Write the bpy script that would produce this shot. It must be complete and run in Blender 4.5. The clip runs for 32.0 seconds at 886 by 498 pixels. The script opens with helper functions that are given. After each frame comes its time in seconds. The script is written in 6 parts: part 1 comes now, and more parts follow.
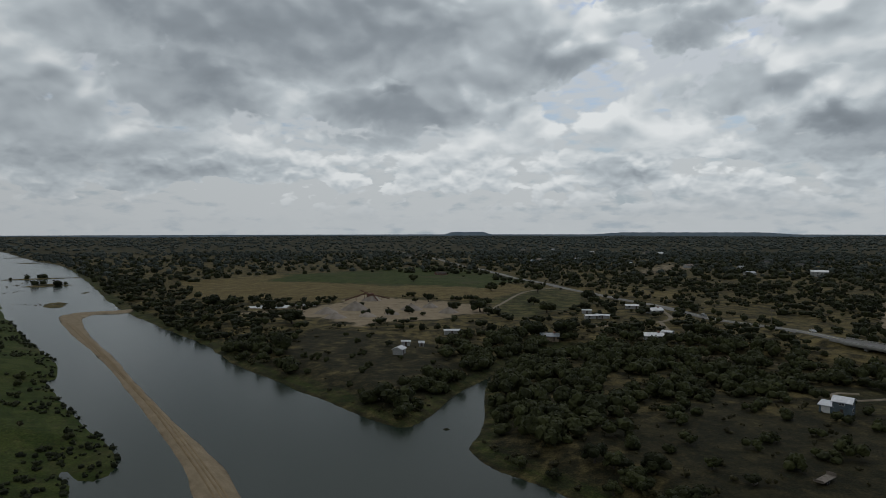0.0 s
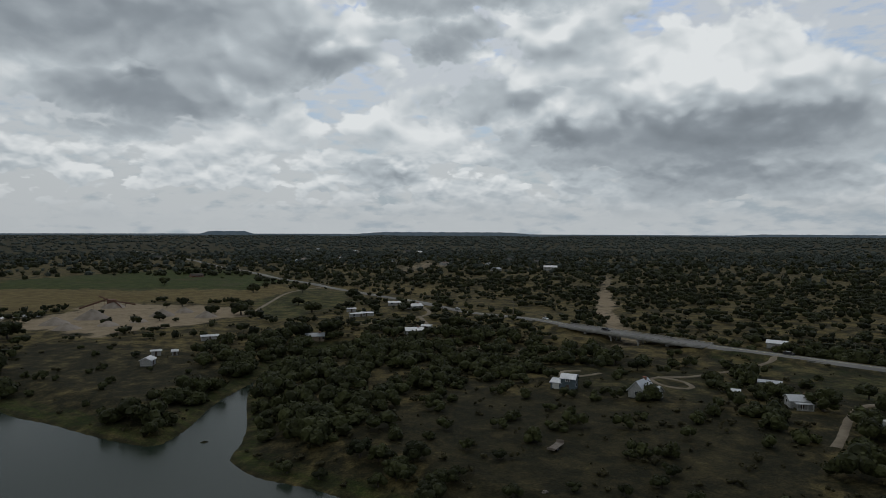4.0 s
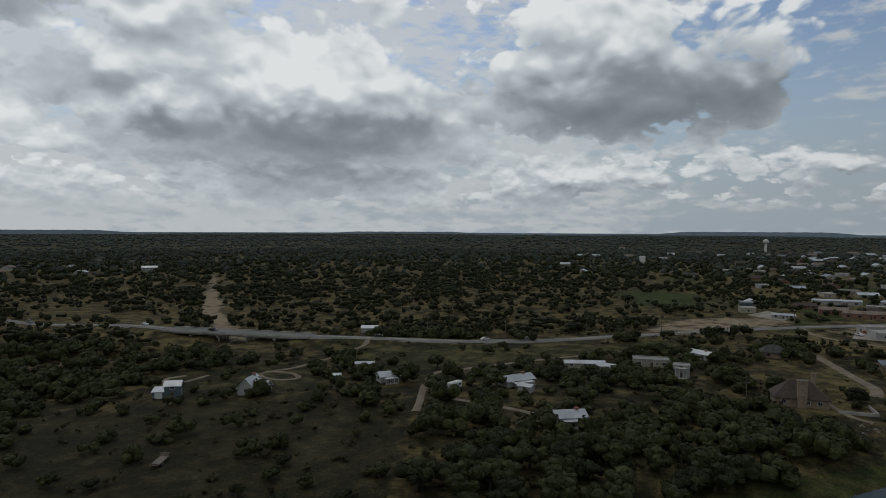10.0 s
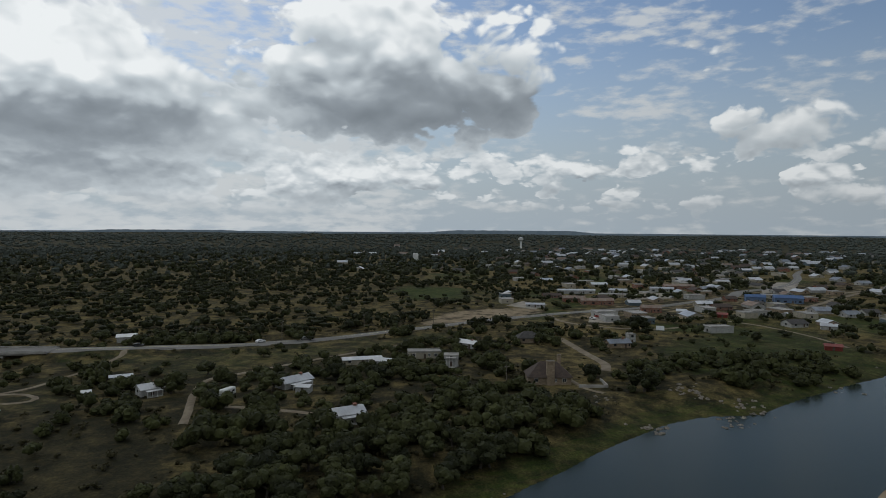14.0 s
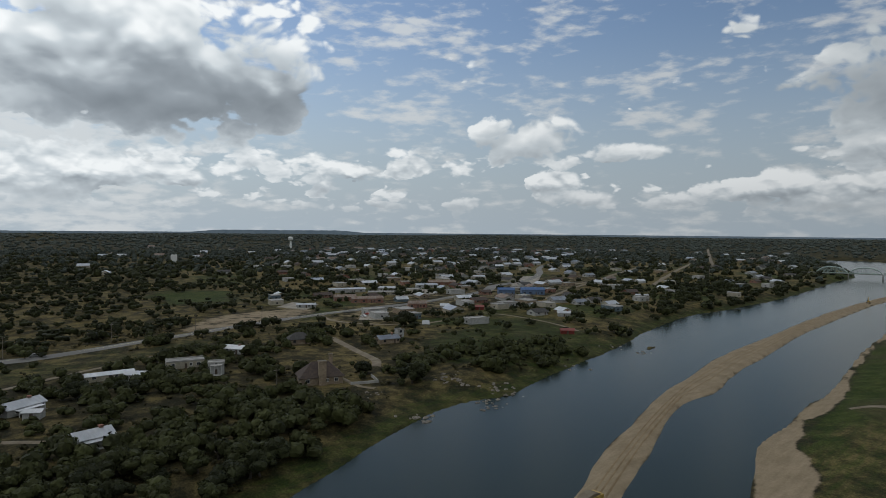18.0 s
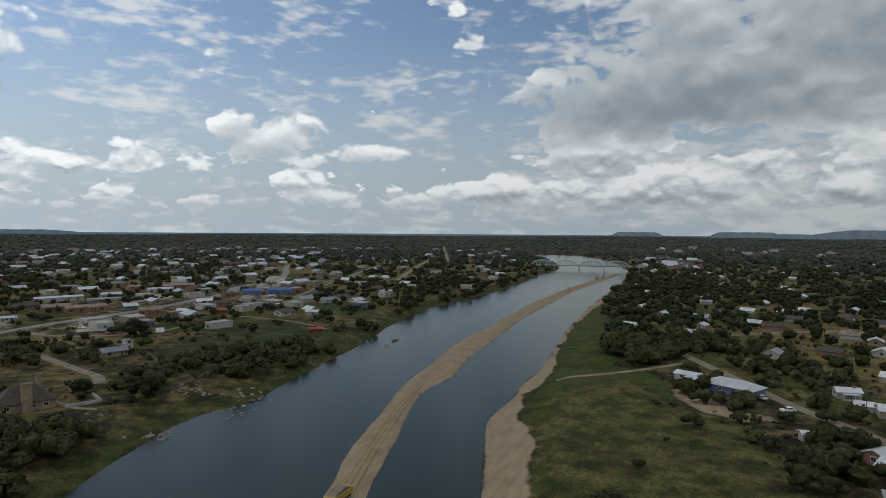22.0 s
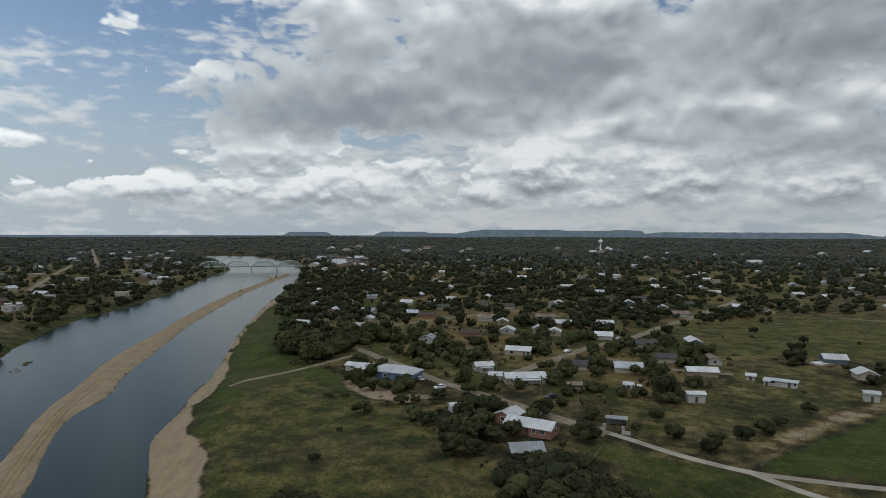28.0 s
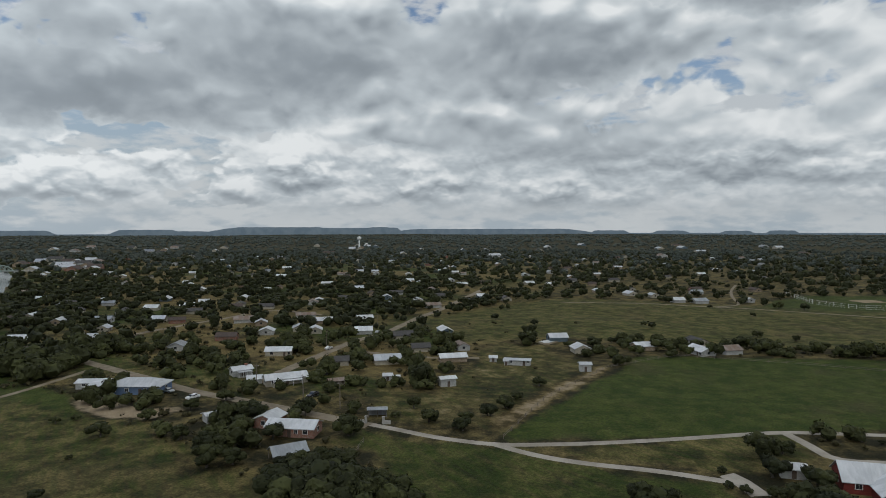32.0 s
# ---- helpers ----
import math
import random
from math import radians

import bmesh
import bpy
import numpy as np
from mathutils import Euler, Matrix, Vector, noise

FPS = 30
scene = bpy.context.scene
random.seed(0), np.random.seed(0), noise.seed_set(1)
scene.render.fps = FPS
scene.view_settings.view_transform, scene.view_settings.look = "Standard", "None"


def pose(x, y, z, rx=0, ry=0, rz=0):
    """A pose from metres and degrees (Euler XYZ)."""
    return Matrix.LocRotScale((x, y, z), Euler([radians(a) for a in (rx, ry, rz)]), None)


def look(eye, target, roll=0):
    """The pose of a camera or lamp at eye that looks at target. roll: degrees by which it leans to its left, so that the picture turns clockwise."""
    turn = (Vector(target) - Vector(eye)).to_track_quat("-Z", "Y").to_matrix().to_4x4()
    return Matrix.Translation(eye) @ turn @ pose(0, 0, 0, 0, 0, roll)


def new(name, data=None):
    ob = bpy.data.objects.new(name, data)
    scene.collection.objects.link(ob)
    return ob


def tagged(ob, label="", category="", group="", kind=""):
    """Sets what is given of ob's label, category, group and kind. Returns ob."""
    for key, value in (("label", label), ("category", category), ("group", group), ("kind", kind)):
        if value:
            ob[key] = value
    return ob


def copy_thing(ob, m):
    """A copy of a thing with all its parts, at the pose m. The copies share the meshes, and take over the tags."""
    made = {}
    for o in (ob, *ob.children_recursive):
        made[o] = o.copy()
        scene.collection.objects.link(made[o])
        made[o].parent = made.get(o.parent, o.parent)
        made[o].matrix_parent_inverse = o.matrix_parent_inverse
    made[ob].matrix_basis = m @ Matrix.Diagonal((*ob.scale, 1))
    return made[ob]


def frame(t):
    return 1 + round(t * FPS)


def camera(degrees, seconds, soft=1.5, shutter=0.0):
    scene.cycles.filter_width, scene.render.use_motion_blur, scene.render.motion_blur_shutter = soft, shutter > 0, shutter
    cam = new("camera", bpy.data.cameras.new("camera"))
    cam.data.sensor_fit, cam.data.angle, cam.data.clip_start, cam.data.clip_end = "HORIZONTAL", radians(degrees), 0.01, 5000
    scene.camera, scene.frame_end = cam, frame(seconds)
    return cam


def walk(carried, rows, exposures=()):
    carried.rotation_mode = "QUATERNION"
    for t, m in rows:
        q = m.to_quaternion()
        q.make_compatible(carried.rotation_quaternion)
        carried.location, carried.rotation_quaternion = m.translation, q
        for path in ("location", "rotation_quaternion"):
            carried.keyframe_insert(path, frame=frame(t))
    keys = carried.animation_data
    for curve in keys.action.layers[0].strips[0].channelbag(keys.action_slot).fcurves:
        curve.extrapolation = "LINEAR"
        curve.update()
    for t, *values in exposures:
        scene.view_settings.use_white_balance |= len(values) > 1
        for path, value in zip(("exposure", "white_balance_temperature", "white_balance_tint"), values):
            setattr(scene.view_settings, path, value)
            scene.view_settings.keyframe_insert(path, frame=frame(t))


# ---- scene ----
cam = camera(70.7, 32.0, soft=0.9)
# seconds, yaw, pitch, roll: the camera hovers and turns where it is
TURN = (
    (0, -0.00, -1.68, -0.07), (0.5, -2.99, -1.74, 0.08), (1, -5.45, -1.73, 0.08), (1.5, -8.57, -1.71, 0.07), (2, -10.70, -1.71, 0.14),
    (2.5, -13.57, -1.70, 0.09), (3, -16.63, -1.69, 0.05), (3.5, -18.95, -1.70, 0.13), (5.5, -29.91, -1.69, 0.16), (6, -32.98, -1.70, 0.09),
    (6.5, -35.89, -1.71, 0.23), (7, -38.41, -1.71, 0.25), (7.5, -41.21, -1.74, 0.28), (8, -44.04, -1.75, 0.31), (8.5, -47.38, -1.78, 0.22),
    (9, -50.45, -1.82, 0.13), (9.5, -53.29, -1.84, 0.22), (10, -56.32, -1.82, 0.23), (10.5, -58.73, -1.85, 0.24), (11, -61.12, -1.87, 0.25),
    (11.5, -63.75, -1.89, 0.23), (12, -65.96, -1.90, 0.30), (12.5, -68.90, -1.91, 0.26), (13, -71.55, -1.89, 0.28), (13.5, -74.29, -1.88, 0.31),
    (14, -76.55, -1.87, 0.39), (14.5, -79.55, -1.90, 0.38), (15, -85.56, -2.00, 0.17), (15.5, -88.25, -1.99, 0.15), (17.5, -94.42, -1.76, 0.54),
    (18, -97.37, -1.76, 0.49), (18.5, -100.44, -1.76, 0.55), (19, -102.89, -1.70, 0.58), (19.5, -106.08, -1.74, 0.52), (20, -108.73, -1.73, 0.49),
    (20.5, -111.34, -1.74, 0.45), (21, -114.57, -1.73, 0.45), (21.5, -117.68, -1.73, 0.45), (22, -120.28, -1.71, 0.40), (22.5, -123.51, -1.71, 0.36),
    (23, -126.26, -1.64, 0.38), (23.5, -129.10, -1.71, 0.30), (24, -131.59, -1.69, 0.29), (24.5, -133.99, -1.65, 0.28), (25, -136.08, -1.61, 0.32),
    (25.5, -138.36, -1.58, 0.31), (27.5, -147.04, -1.54, 0.20), (28, -149.69, -1.57, 0.20), (28.5, -152.38, -1.55, 0.11), (29, -154.70, -1.56, 0.05),
    (29.5, -157.42, -1.60, -0.01), (30, -160.30, -1.61, -0.03), (30.5, -162.96, -1.64, -0.04), (31, -165.75, -1.67, -0.07), (31.5, -168.14, -1.71, -0.13),
    (32, -171.48, -1.80, -0.12),
)
EYE = (0.0, 0.0, 63.0)
walk(cam, [(t, pose(*EYE, 90 + p, 0, y) @ pose(0, 0, 0, 0, 0, r)) for t, y, p, r in TURN],
     [(0, -0.66), (3, -0.64), (9, -0.68), (13, -0.48), (19, -0.22), (28, 0.08), (32, 0.1)])

# ---- light ----
SUN_UP, SUN_ROUND = 52, 26
world = bpy.data.worlds.new("sky")
scene.world = world
world.use_nodes = True


class Nodes:
    """A short way to lay out nodes of one tree."""

    def __init__(self, tree):
        self.tree = tree
        tree.nodes.clear()

    def add(self, kind, inputs=None, **settings):
        n = self.tree.nodes.new(kind)
        for key, value in settings.items():
            setattr(n, key, value)
        for key, value in (inputs or {}).items():
            if isinstance(value, bpy.types.NodeSocket):
                self.tree.links.new(value, n.inputs[key])
            else:
                n.inputs[key].default_value = value
        return n

    def math(self, op, a, b=0.0, c=0.0, clamp=False):
        return self.add("ShaderNodeMath", {0: a, 1: b, 2: c}, operation=op, use_clamp=clamp).outputs[0]

    def vec(self, op, a, b=(0, 0, 0), c=(0, 0, 0), out=0):
        return self.add("ShaderNodeVectorMath", {0: a, 1: b, 2: c}, operation=op).outputs[out]

    def noise(self, vector, scale, detail=4.0, rough=0.55, lac=2.0, distortion=0.0):
        return self.add("ShaderNodeTexNoise", {"Vector": vector, "Scale": scale, "Detail": detail, "Roughness": rough,
                                               "Lacunarity": lac, "Distortion": distortion}).outputs[0]

    def ramp(self, value, *stops):
        n = self.add("ShaderNodeValToRGB", {0: value})
        e = n.color_ramp.elements
        while len(e) < len(stops):
            e.new(0.5)
        for el, (p, c) in zip(e, stops):
            el.position = p
            el.color = (c, c, c, 1) if isinstance(c, (int, float)) else (*c, 1)
        return n.outputs[0]

    def span(self, value, a, b, c=0.0, d=1.0, kind="SMOOTHSTEP"):
        return self.add("ShaderNodeMapRange", {"Value": value, 1: a, 2: b, 3: c, 4: d}, interpolation_type=kind).outputs[0]

    def mix(self, f, a, b, blend="MIX"):
        n = self.add("ShaderNodeMix", {0: f, 6: a, 7: b}, data_type="RGBA", blend_type=blend)
        return n.outputs[2]


# Broken cloud: bearing and height over the horizon, half width and half height (degrees), weight
# BELLIES: grey undersides; HEAPS: cumulus; GAPS: where the blue shows
BELLIES = (
    (-13.4, 17.0, 17.1, 3.6, 0.9), (-22.3, 12.2, 5.7, 2.9, 0.8), (-4.9, 10.4, 5.7, 2.2, 0.8), (-7.4, 7.4, 3.9, 0.7, 0.5), (7.0, 14.2, 4.7, 1.8, 0.7), (20.6, 15.1, 2.2, 1.3, 0.7),
    (24.6, 11.7, 4.1, 1.0, 0.45), (18.3, 19.8, 5.7, 1.0, 0.7), (-28.3, 5.6, 10.9, 1.7, 0.5), (16.0, 5.1, 3.1, 1.0, 0.4), (32.2, 7.4, 4.7, 0.9, 0.55), (-33.2, 8.2, 4.7, 3.1, 0.45),
    (7.6, 14.6, 5.2, 2.0, 0.75), (-0.6, 11.7, 3.1, 2.6, 0.6), (24.0, 10.9, 5.4, 1.5, 0.45), (44.0, 6.9, 14.0, 2.2, 0.75), (23.0, 19.9, 9.9, 1.1, 0.7), (44.9, 4.9, 10.4, 1.8, 0.75),
    (74.6, 9.8, 11.9, 2.5, 0.85), (22.9, 16.7, 2.1, 1.3, 0.6), (27.7, 11.1, 2.6, 1.2, 0.5), (34.9, 7.0, 6.2, 1.6, 0.4), (139.8, 10.5, 17.6, 2.2, 0.8), (137.3, 15.2, 13.5, 3.6, 0.55),
    (157.3, 15.9, 8.8, 3.1, 0.6), (126.1, 9.0, 6.2, 1.5, 0.4), (138.2, 9.8, 12.4, 1.9, 0.85), (155.7, 14.3, 13.5, 3.6, 0.65), (176.8, 14.5, 11.9, 2.9, 0.6), (141.2, 15.2, 8.8, 3.6, 0.45),
    (174.7, 8.8, 7.8, 1.6, 0.4), (157.1, 13.1, 11.4, 2.9, 0.7), (142.0, 11.1, 10.9, 2.6, 0.85), (180.0, 15.0, 9.9, 2.9, 0.7), (202.9, 19.4, 9.9, 2.0, 1), (185.0, 6.3, 9.9, 1.9, 0.45),
    (196.5, 5.0, 6.7, 1.1, 0.4), (142.8, 16.9, 8.3, 2.1, 0.4),
)
HEAPS = (
    (74.6, 15.0, 14.0, 5.4, 1.2), (84.6, 14.9, 4.7, 3.9, 1), (72.2, 17.3, 10.4, 3.6, 0.8), (46.4, 11.3, 9.9, 3.6, 1), (58.2, 12.6, 1.6, 1.0, 0.8), (32.7, 9.8, 4.1, 2.1, 0.8),
    (67.9, 3.7, 3.1, 1.0, 0.9), (74.6, 3.7, 1.6, 0.6, 0.8), (63.8, 8.9, 2.3, 1.1, 0.8), (88.5, 4.5, 3.1, 1.0, 0.9), (46.5, 11.2, 8.3, 2.9, 0.8), (57.6, 13.2, 2.0, 1.2, 0.8),
    (65.9, 4.3, 4.4, 1.5, 0.9), (31.2, 9.2, 2.2, 1.7, 0.7), (30.7, 10.1, 1.6, 1.6, 0.7), (-4.9, 12.7, 1.3, 0.6, 0.6), (-20.1, 13.7, 3.1, 1.3, 0.4), (98.5, 14.1, 3.2, 1.8, 1.1),
    (103.7, 14.1, 1.5, 0.9, 0.8), (111.2, 13.4, 1.1, 0.8, 0.8), (104.2, 8.5, 5.1, 1.9, 1.3), (102.2, 9.8, 2.3, 1.2, 0.9), (115.9, 10.8, 2.3, 1.2, 1.1), (94.0, 5.8, 1.7, 0.9, 1),
    (94.4, 7.4, 4.0, 0.9, 0.8), (87.5, 4.7, 3.6, 1.1, 0.9), (83.7, 6.1, 2.9, 1.0, 0.7), (112.7, 6.5, 4.1, 1.2, 0.9), (107.2, 4.3, 2.0, 1.0, 1), (109.1, 2.7, 3.1, 0.8, 0.9),
    (125.3, 3.4, 2.6, 1.3, 1), (120.3, 3.3, 1.7, 0.6, 0.8), (117.9, 2.4, 2.0, 0.7, 0.9), (130.4, 3.0, 1.2, 1.1, 0.9), (134.0, 2.9, 3.1, 0.8, 0.8), (133.6, 6.7, 4.1, 1.5, 0.8),
    (91.4, 2.1, 2.1, 0.5, 0.8), (83.7, 2.0, 2.1, 0.5, 0.7), (99.3, 2.2, 1.6, 0.6, 0.8), (73.4, 4.0, 2.3, 0.9, 0.8), (121.9, 17.5, 6.2, 2.6, 0.2), (158.1, 5.7, 2.7, 1.9, 1),
    (135.3, 3.5, 4.1, 1.0, 0.9), (140.3, 4.1, 3.1, 1.2, 0.8), (153.0, 3.1, 2.1, 1.3, 0.8), (117.0, 11.7, 2.6, 1.9, 1.1), (134.3, 6.2, 3.2, 1.3, 0.7), (124.3, 3.6, 2.7, 1.3, 1),
    (129.2, 3.2, 1.8, 1.0, 0.9), (135.3, 2.8, 1.7, 0.8, 0.9), (147.2, 5.4, 2.2, 0.8, 0.8), (153.1, 3.4, 2.2, 0.9, 0.9), (158.8, 5.5, 2.7, 1.8, 1), (167.1, 5.7, 3.1, 1.3, 0.9),
    (170.8, 3.6, 3.6, 1.2, 0.9), (180.4, 3.6, 3.2, 1.7, 1), (163.5, 2.7, 2.6, 0.7, 0.8), (142.8, 2.9, 3.1, 0.7, 0.7), (140.5, 3.9, 4.1, 1.3, 0.8), (168.7, 4.2, 3.1, 1.5, 0.8),
    (182.0, 3.2, 2.4, 1.3, 0.9), (187.0, 2.8, 2.1, 1.1, 0.8), (197.4, 6.3, 4.7, 2.2, 0.8), (202.6, 3.9, 3.6, 1.3, 0.8), (205.9, 2.8, 2.6, 0.7, 0.7),
)
GAPS = (
    (-15.4, 2.4, 19.7, 1.3, 0.9), (5.0, 1.7, 10.4, 0.9, 0.6), (59.3, 15.8, 4.9, 2.1, 1.1), (55.8, 18.9, 3.1, 1.0, 0.8), (43.0, 19.4, 3.6, 0.8, 0.7), (22.5, 5.1, 3.1, 0.6, 0.5),
    (57.1, 14.3, 4.9, 2.2, 1.1), (56.1, 18.6, 3.4, 1.1, 0.8), (61.0, 18.3, 2.6, 1.0, 0.8), (89.3, 14.0, 4.1, 4.7, 0.9), (93.5, 11.5, 5.7, 4.1, 0.9), (105.7, 15.4, 6.2, 3.1, 0.8),
    (91.4, 10.7, 6.2, 3.1, 0.8), (108.9, 16.1, 6.2, 2.1, 0.6), (121.2, 14.1, 3.6, 1.6, 0.6), (116.5, 16.2, 4.1, 3.1, 0.9), (142.3, 7.4, 7.3, 0.8, 0.7), (151.6, 5.7, 3.1, 1.2, 0.7),
    (123.1, 13.3, 3.1, 1.6, 0.5), (163.7, 6.2, 1.6, 0.9, 0.5), (150.0, 7.3, 7.3, 0.9, 0.6), (164.6, 6.8, 4.7, 0.8, 0.7), (197.8, 9.3, 3.1, 0.7, 0.5), (204.4, 10.6, 2.6, 1.0, 0.5),
)

w = Nodes(world.node_tree)
way = w.vec("NORMALIZE", w.add("ShaderNodeTexCoord").outputs["Generated"])
sky = w.add("ShaderNodeTexSky", {}, sky_type="NISHITA", sun_disc=False, sun_elevation=radians(SUN_UP), sun_rotation=radians(SUN_ROUND), altitude=300, air_density=1.0, dust_density=1.5, ozone_density=1.5).outputs[0]
sep = w.add("ShaderNodeSeparateXYZ", {0: way})
bearing = w.math("WRAP", w.math("DEGREES", w.math("ARCTAN2", sep.outputs[0], sep.outputs[1])), 300.0, -60.0)
rise = w.math("DEGREES", w.math("ARCSINE", sep.outputs[2]))

def field(lift, detail=7.0):
    """How thick the cloud is, around 0: broad soft masses with rounded heaps on them, and low rows of small heaps far off. lift is in degrees upwards."""
    at = w.vec("MULTIPLY_ADD", way, (1.0, 1.0, 1.5), (0.0, 0.0, 1.5 * radians(lift)))
    bent = w.vec("MULTIPLY_ADD", w.add("ShaderNodeTexNoise", {"Vector": at, "Scale": 7.0, "Detail": 3.0}).outputs[1], (0.10, 0.10, 0.10), at)
    mass = w.math("SUBTRACT", w.noise(bent, 6.0, detail, 0.52), 0.5)
    puff = w.add("ShaderNodeTexVoronoi", {"Vector": bent, "Scale": 17.0, "Detail": detail * 0.3, "Roughness": 0.5, "Lacunarity": 2.2, "Smoothness": 0.5}, feature="SMOOTH_F1").outputs["Distance"]
    high = w.math("MULTIPLY_ADD", mass, 1.7, w.math("MULTIPLY_ADD", puff, -0.55, 0.30))
    row = w.add("ShaderNodeCombineXYZ", {0: w.math("MULTIPLY", bearing, 0.26), 1: w.math("MULTIPLY", w.math("ADD", rise, lift * 0.45), 0.50), 2: 0.0}).outputs[0]
    kink = w.vec("MULTIPLY_ADD", w.add("ShaderNodeTexNoise", {"Vector": row, "Scale": 2.0, "Detail": detail * 0.6}).outputs[1], (0.6, 0.5, 0.0), row)
    heapy = w.add("ShaderNodeTexVoronoi", {"Vector": kink, "Scale": 1.0, "Detail": 2.0, "Roughness": 0.5, "Lacunarity": 2.3, "Smoothness": 0.5}, feature="SMOOTH_F1", voronoi_dimensions="2D").outputs["Distance"]
    low = w.math("MULTIPLY_ADD", heapy, -0.60, w.math("MULTIPLY_ADD", w.noise(row, 0.5, 2.0), 0.9, -0.06))
    f = w.span(rise, 9.0, 5.0)
    return w.math("MULTIPLY_ADD", f, w.math("SUBTRACT", low, high), high)


lump, soft_lump, above = field(0.0), field(0.0, 2.5), field(1.3, 2.5)
small = w.noise(w.vec("MULTIPLY", way, (1.0, 1.0, 1.5)), 30.0, 4.0, 0.6)
relief = w.math("SUBTRACT", soft_lump, above)
wob2 = w.math("SUBTRACT", small, 0.5)
warp = w.add("ShaderNodeCombineXYZ", {0: w.math("MULTIPLY_ADD", wob2, 1.5, w.math("MULTIPLY_ADD", lump, 3.0, bearing)), 1: w.math("MULTIPLY_ADD", wob2, -1.0, w.math("MULTIPLY_ADD", lump, 2.0, rise)), 2: 0.0}).outputs[0]


def blobs(rows, join="ADD", lit=False):
    total, top = None, None
    for b, e, hw, hh, weight in rows:
        v = w.vec("MULTIPLY_ADD", warp, (1 / (1.5 * hw), 1 / (1.5 * hh), 0), (-b / (1.5 * hw), -e / (1.5 * hh), 0))
        d = w.vec("DOT_PRODUCT", v, v, out=1)
        s = w.math("MULTIPLY", w.math("SUBTRACT", 1.0, d, clamp=True), weight)
        total = s if total is None else w.math(join, total, s)
        if lit:
            h = w.math("MULTIPLY", s, w.vec("DOT_PRODUCT", v, (0, 1, 0), out=1))
            top = h if top is None else w.math("ADD", top, h)
    return (total, top) if lit else total


# cover: closed to the north and again to the south-west, open towards the south-east
open_east = w.math("MULTIPLY", w.span(bearing, 56, 84), w.span(bearing, 146, 118))
(heaps, tops), grey = blobs(HEAPS, "MAXIMUM", True), blobs(BELLIES, "MAXIMUM")
cover = w.math("MULTIPLY_ADD", open_east, -0.98, w.span(bearing, 62, 34, 0.80, 0.98))
cover = w.math("MULTIPLY_ADD", w.math("MULTIPLY", w.span(rise, 9, 6), w.span(open_east, 0.0, 1.0, 1.0, -1.2)), -0.22, cover)
cover = w.math("ADD", cover, w.math("MULTIPLY_ADD", w.span(bearing, 138, 168), 0.42, w.math("MULTIPLY_ADD", grey, 1.1, heaps)))
cover = w.math("SUBTRACT", cover, w.math("MULTIPLY", blobs(GAPS, "MAXIMUM"), 0.8))
thick = w.math("MULTIPLY_ADD", lump, 2.1, w.math("MULTIPLY_ADD", wob2, 0.35, cover))
cover = w.math("MULTIPLY", w.span(thick, 0.22, 0.56), w.span(rise, 0.3, 3.0, 0.15, 1.0))
light = w.math("MULTIPLY_ADD", w.math("MULTIPLY", relief, w.span(grey, 0.1, 0.7, 1.0, 0.45)), 0.75, w.math("MULTIPLY_ADD", tops, 0.45, 0.87))
light = w.math("MULTIPLY_ADD", wob2, 0.10, light)
light = w.math("MULTIPLY_ADD", lump, 0.12, light)
light = w.math("MULTIPLY_ADD", w.span(thick, 0.3, 1.3), -0.13, light)
light = w.math("MULTIPLY_ADD", grey, -0.46, light)
cloud = w.ramp(light, (0.0, (0.185, 0.215, 0.245)), (0.35, (0.295, 0.337, 0.376)), (0.70, (0.530, 0.588, 0.628)), (1.0, (0.84, 0.875, 0.89)))
blue = w.mix(1.0, sky, (0.102, 0.104, 0.104, 1), "MULTIPLY")
blue = w.mix(w.span(rise, 19, -1), blue, (0.395, 0.465, 0.525, 1))
# thin high cloud, mottled, behind the heaps
flat = w.vec("MULTIPLY", way, (1.0, 1.0, 3.2))
mottle = w.math("MULTIPLY_ADD", w.math("SUBTRACT", w.noise(flat, 24.0, 4.0, 0.6), 0.5), 1.6, w.math("MULTIPLY_ADD", w.math("SUBTRACT", w.noise(flat, 6.0, 3.0), 0.5), 2.2, w.math("MULTIPLY_ADD", w.span(rise, 13, 5), 0.02, w.math("MULTIPLY_ADD", open_east, -0.44, w.span(bearing, 60, 26, 0.62, 0.85)))))
blue = w.mix(w.math("MULTIPLY", w.span(mottle, 0.2, 0.85), 0.8), blue, (0.62, 0.65, 0.665, 1))
veil = w.mix(w.span(rise, 5.0, 0.3, 0.0, 0.75), cloud, (0.415, 0.460, 0.495, 1))
toward_sun = w.vec("DOT_PRODUCT", way, (math.sin(radians(SUN_ROUND)) * math.cos(radians(SUN_UP)), math.cos(radians(SUN_ROUND)) * math.cos(radians(SUN_UP)), math.sin(radians(SUN_UP))), out=1)
whole = w.mix(1.0, w.mix(cover, blue, veil), w.ramp(w.span(toward_sun, -0.5, 0.95), (0.0, 0.79), (1.0, 1.36)), "MULTIPLY")
bg = w.add("ShaderNodeBackground", {0: whole, 1: 1.0})
w.add("ShaderNodeOutputWorld", {0: bg.outputs[0]})
world.cycles.sampling_method = "MANUAL"
world.cycles.sample_map_resolution = 512

sun = new("sun", bpy.data.lights.new("sun", "SUN"))
sun.data.energy, sun.data.angle, sun.data.color = 0.34, radians(14), (1.0, 0.95, 0.88)
sun.matrix_world = look((0, 0, 500), (-math.sin(radians(SUN_ROUND)) * 300, -math.cos(radians(SUN_ROUND)) * 300, 500 - 300 * math.tan(radians(SUN_UP))))

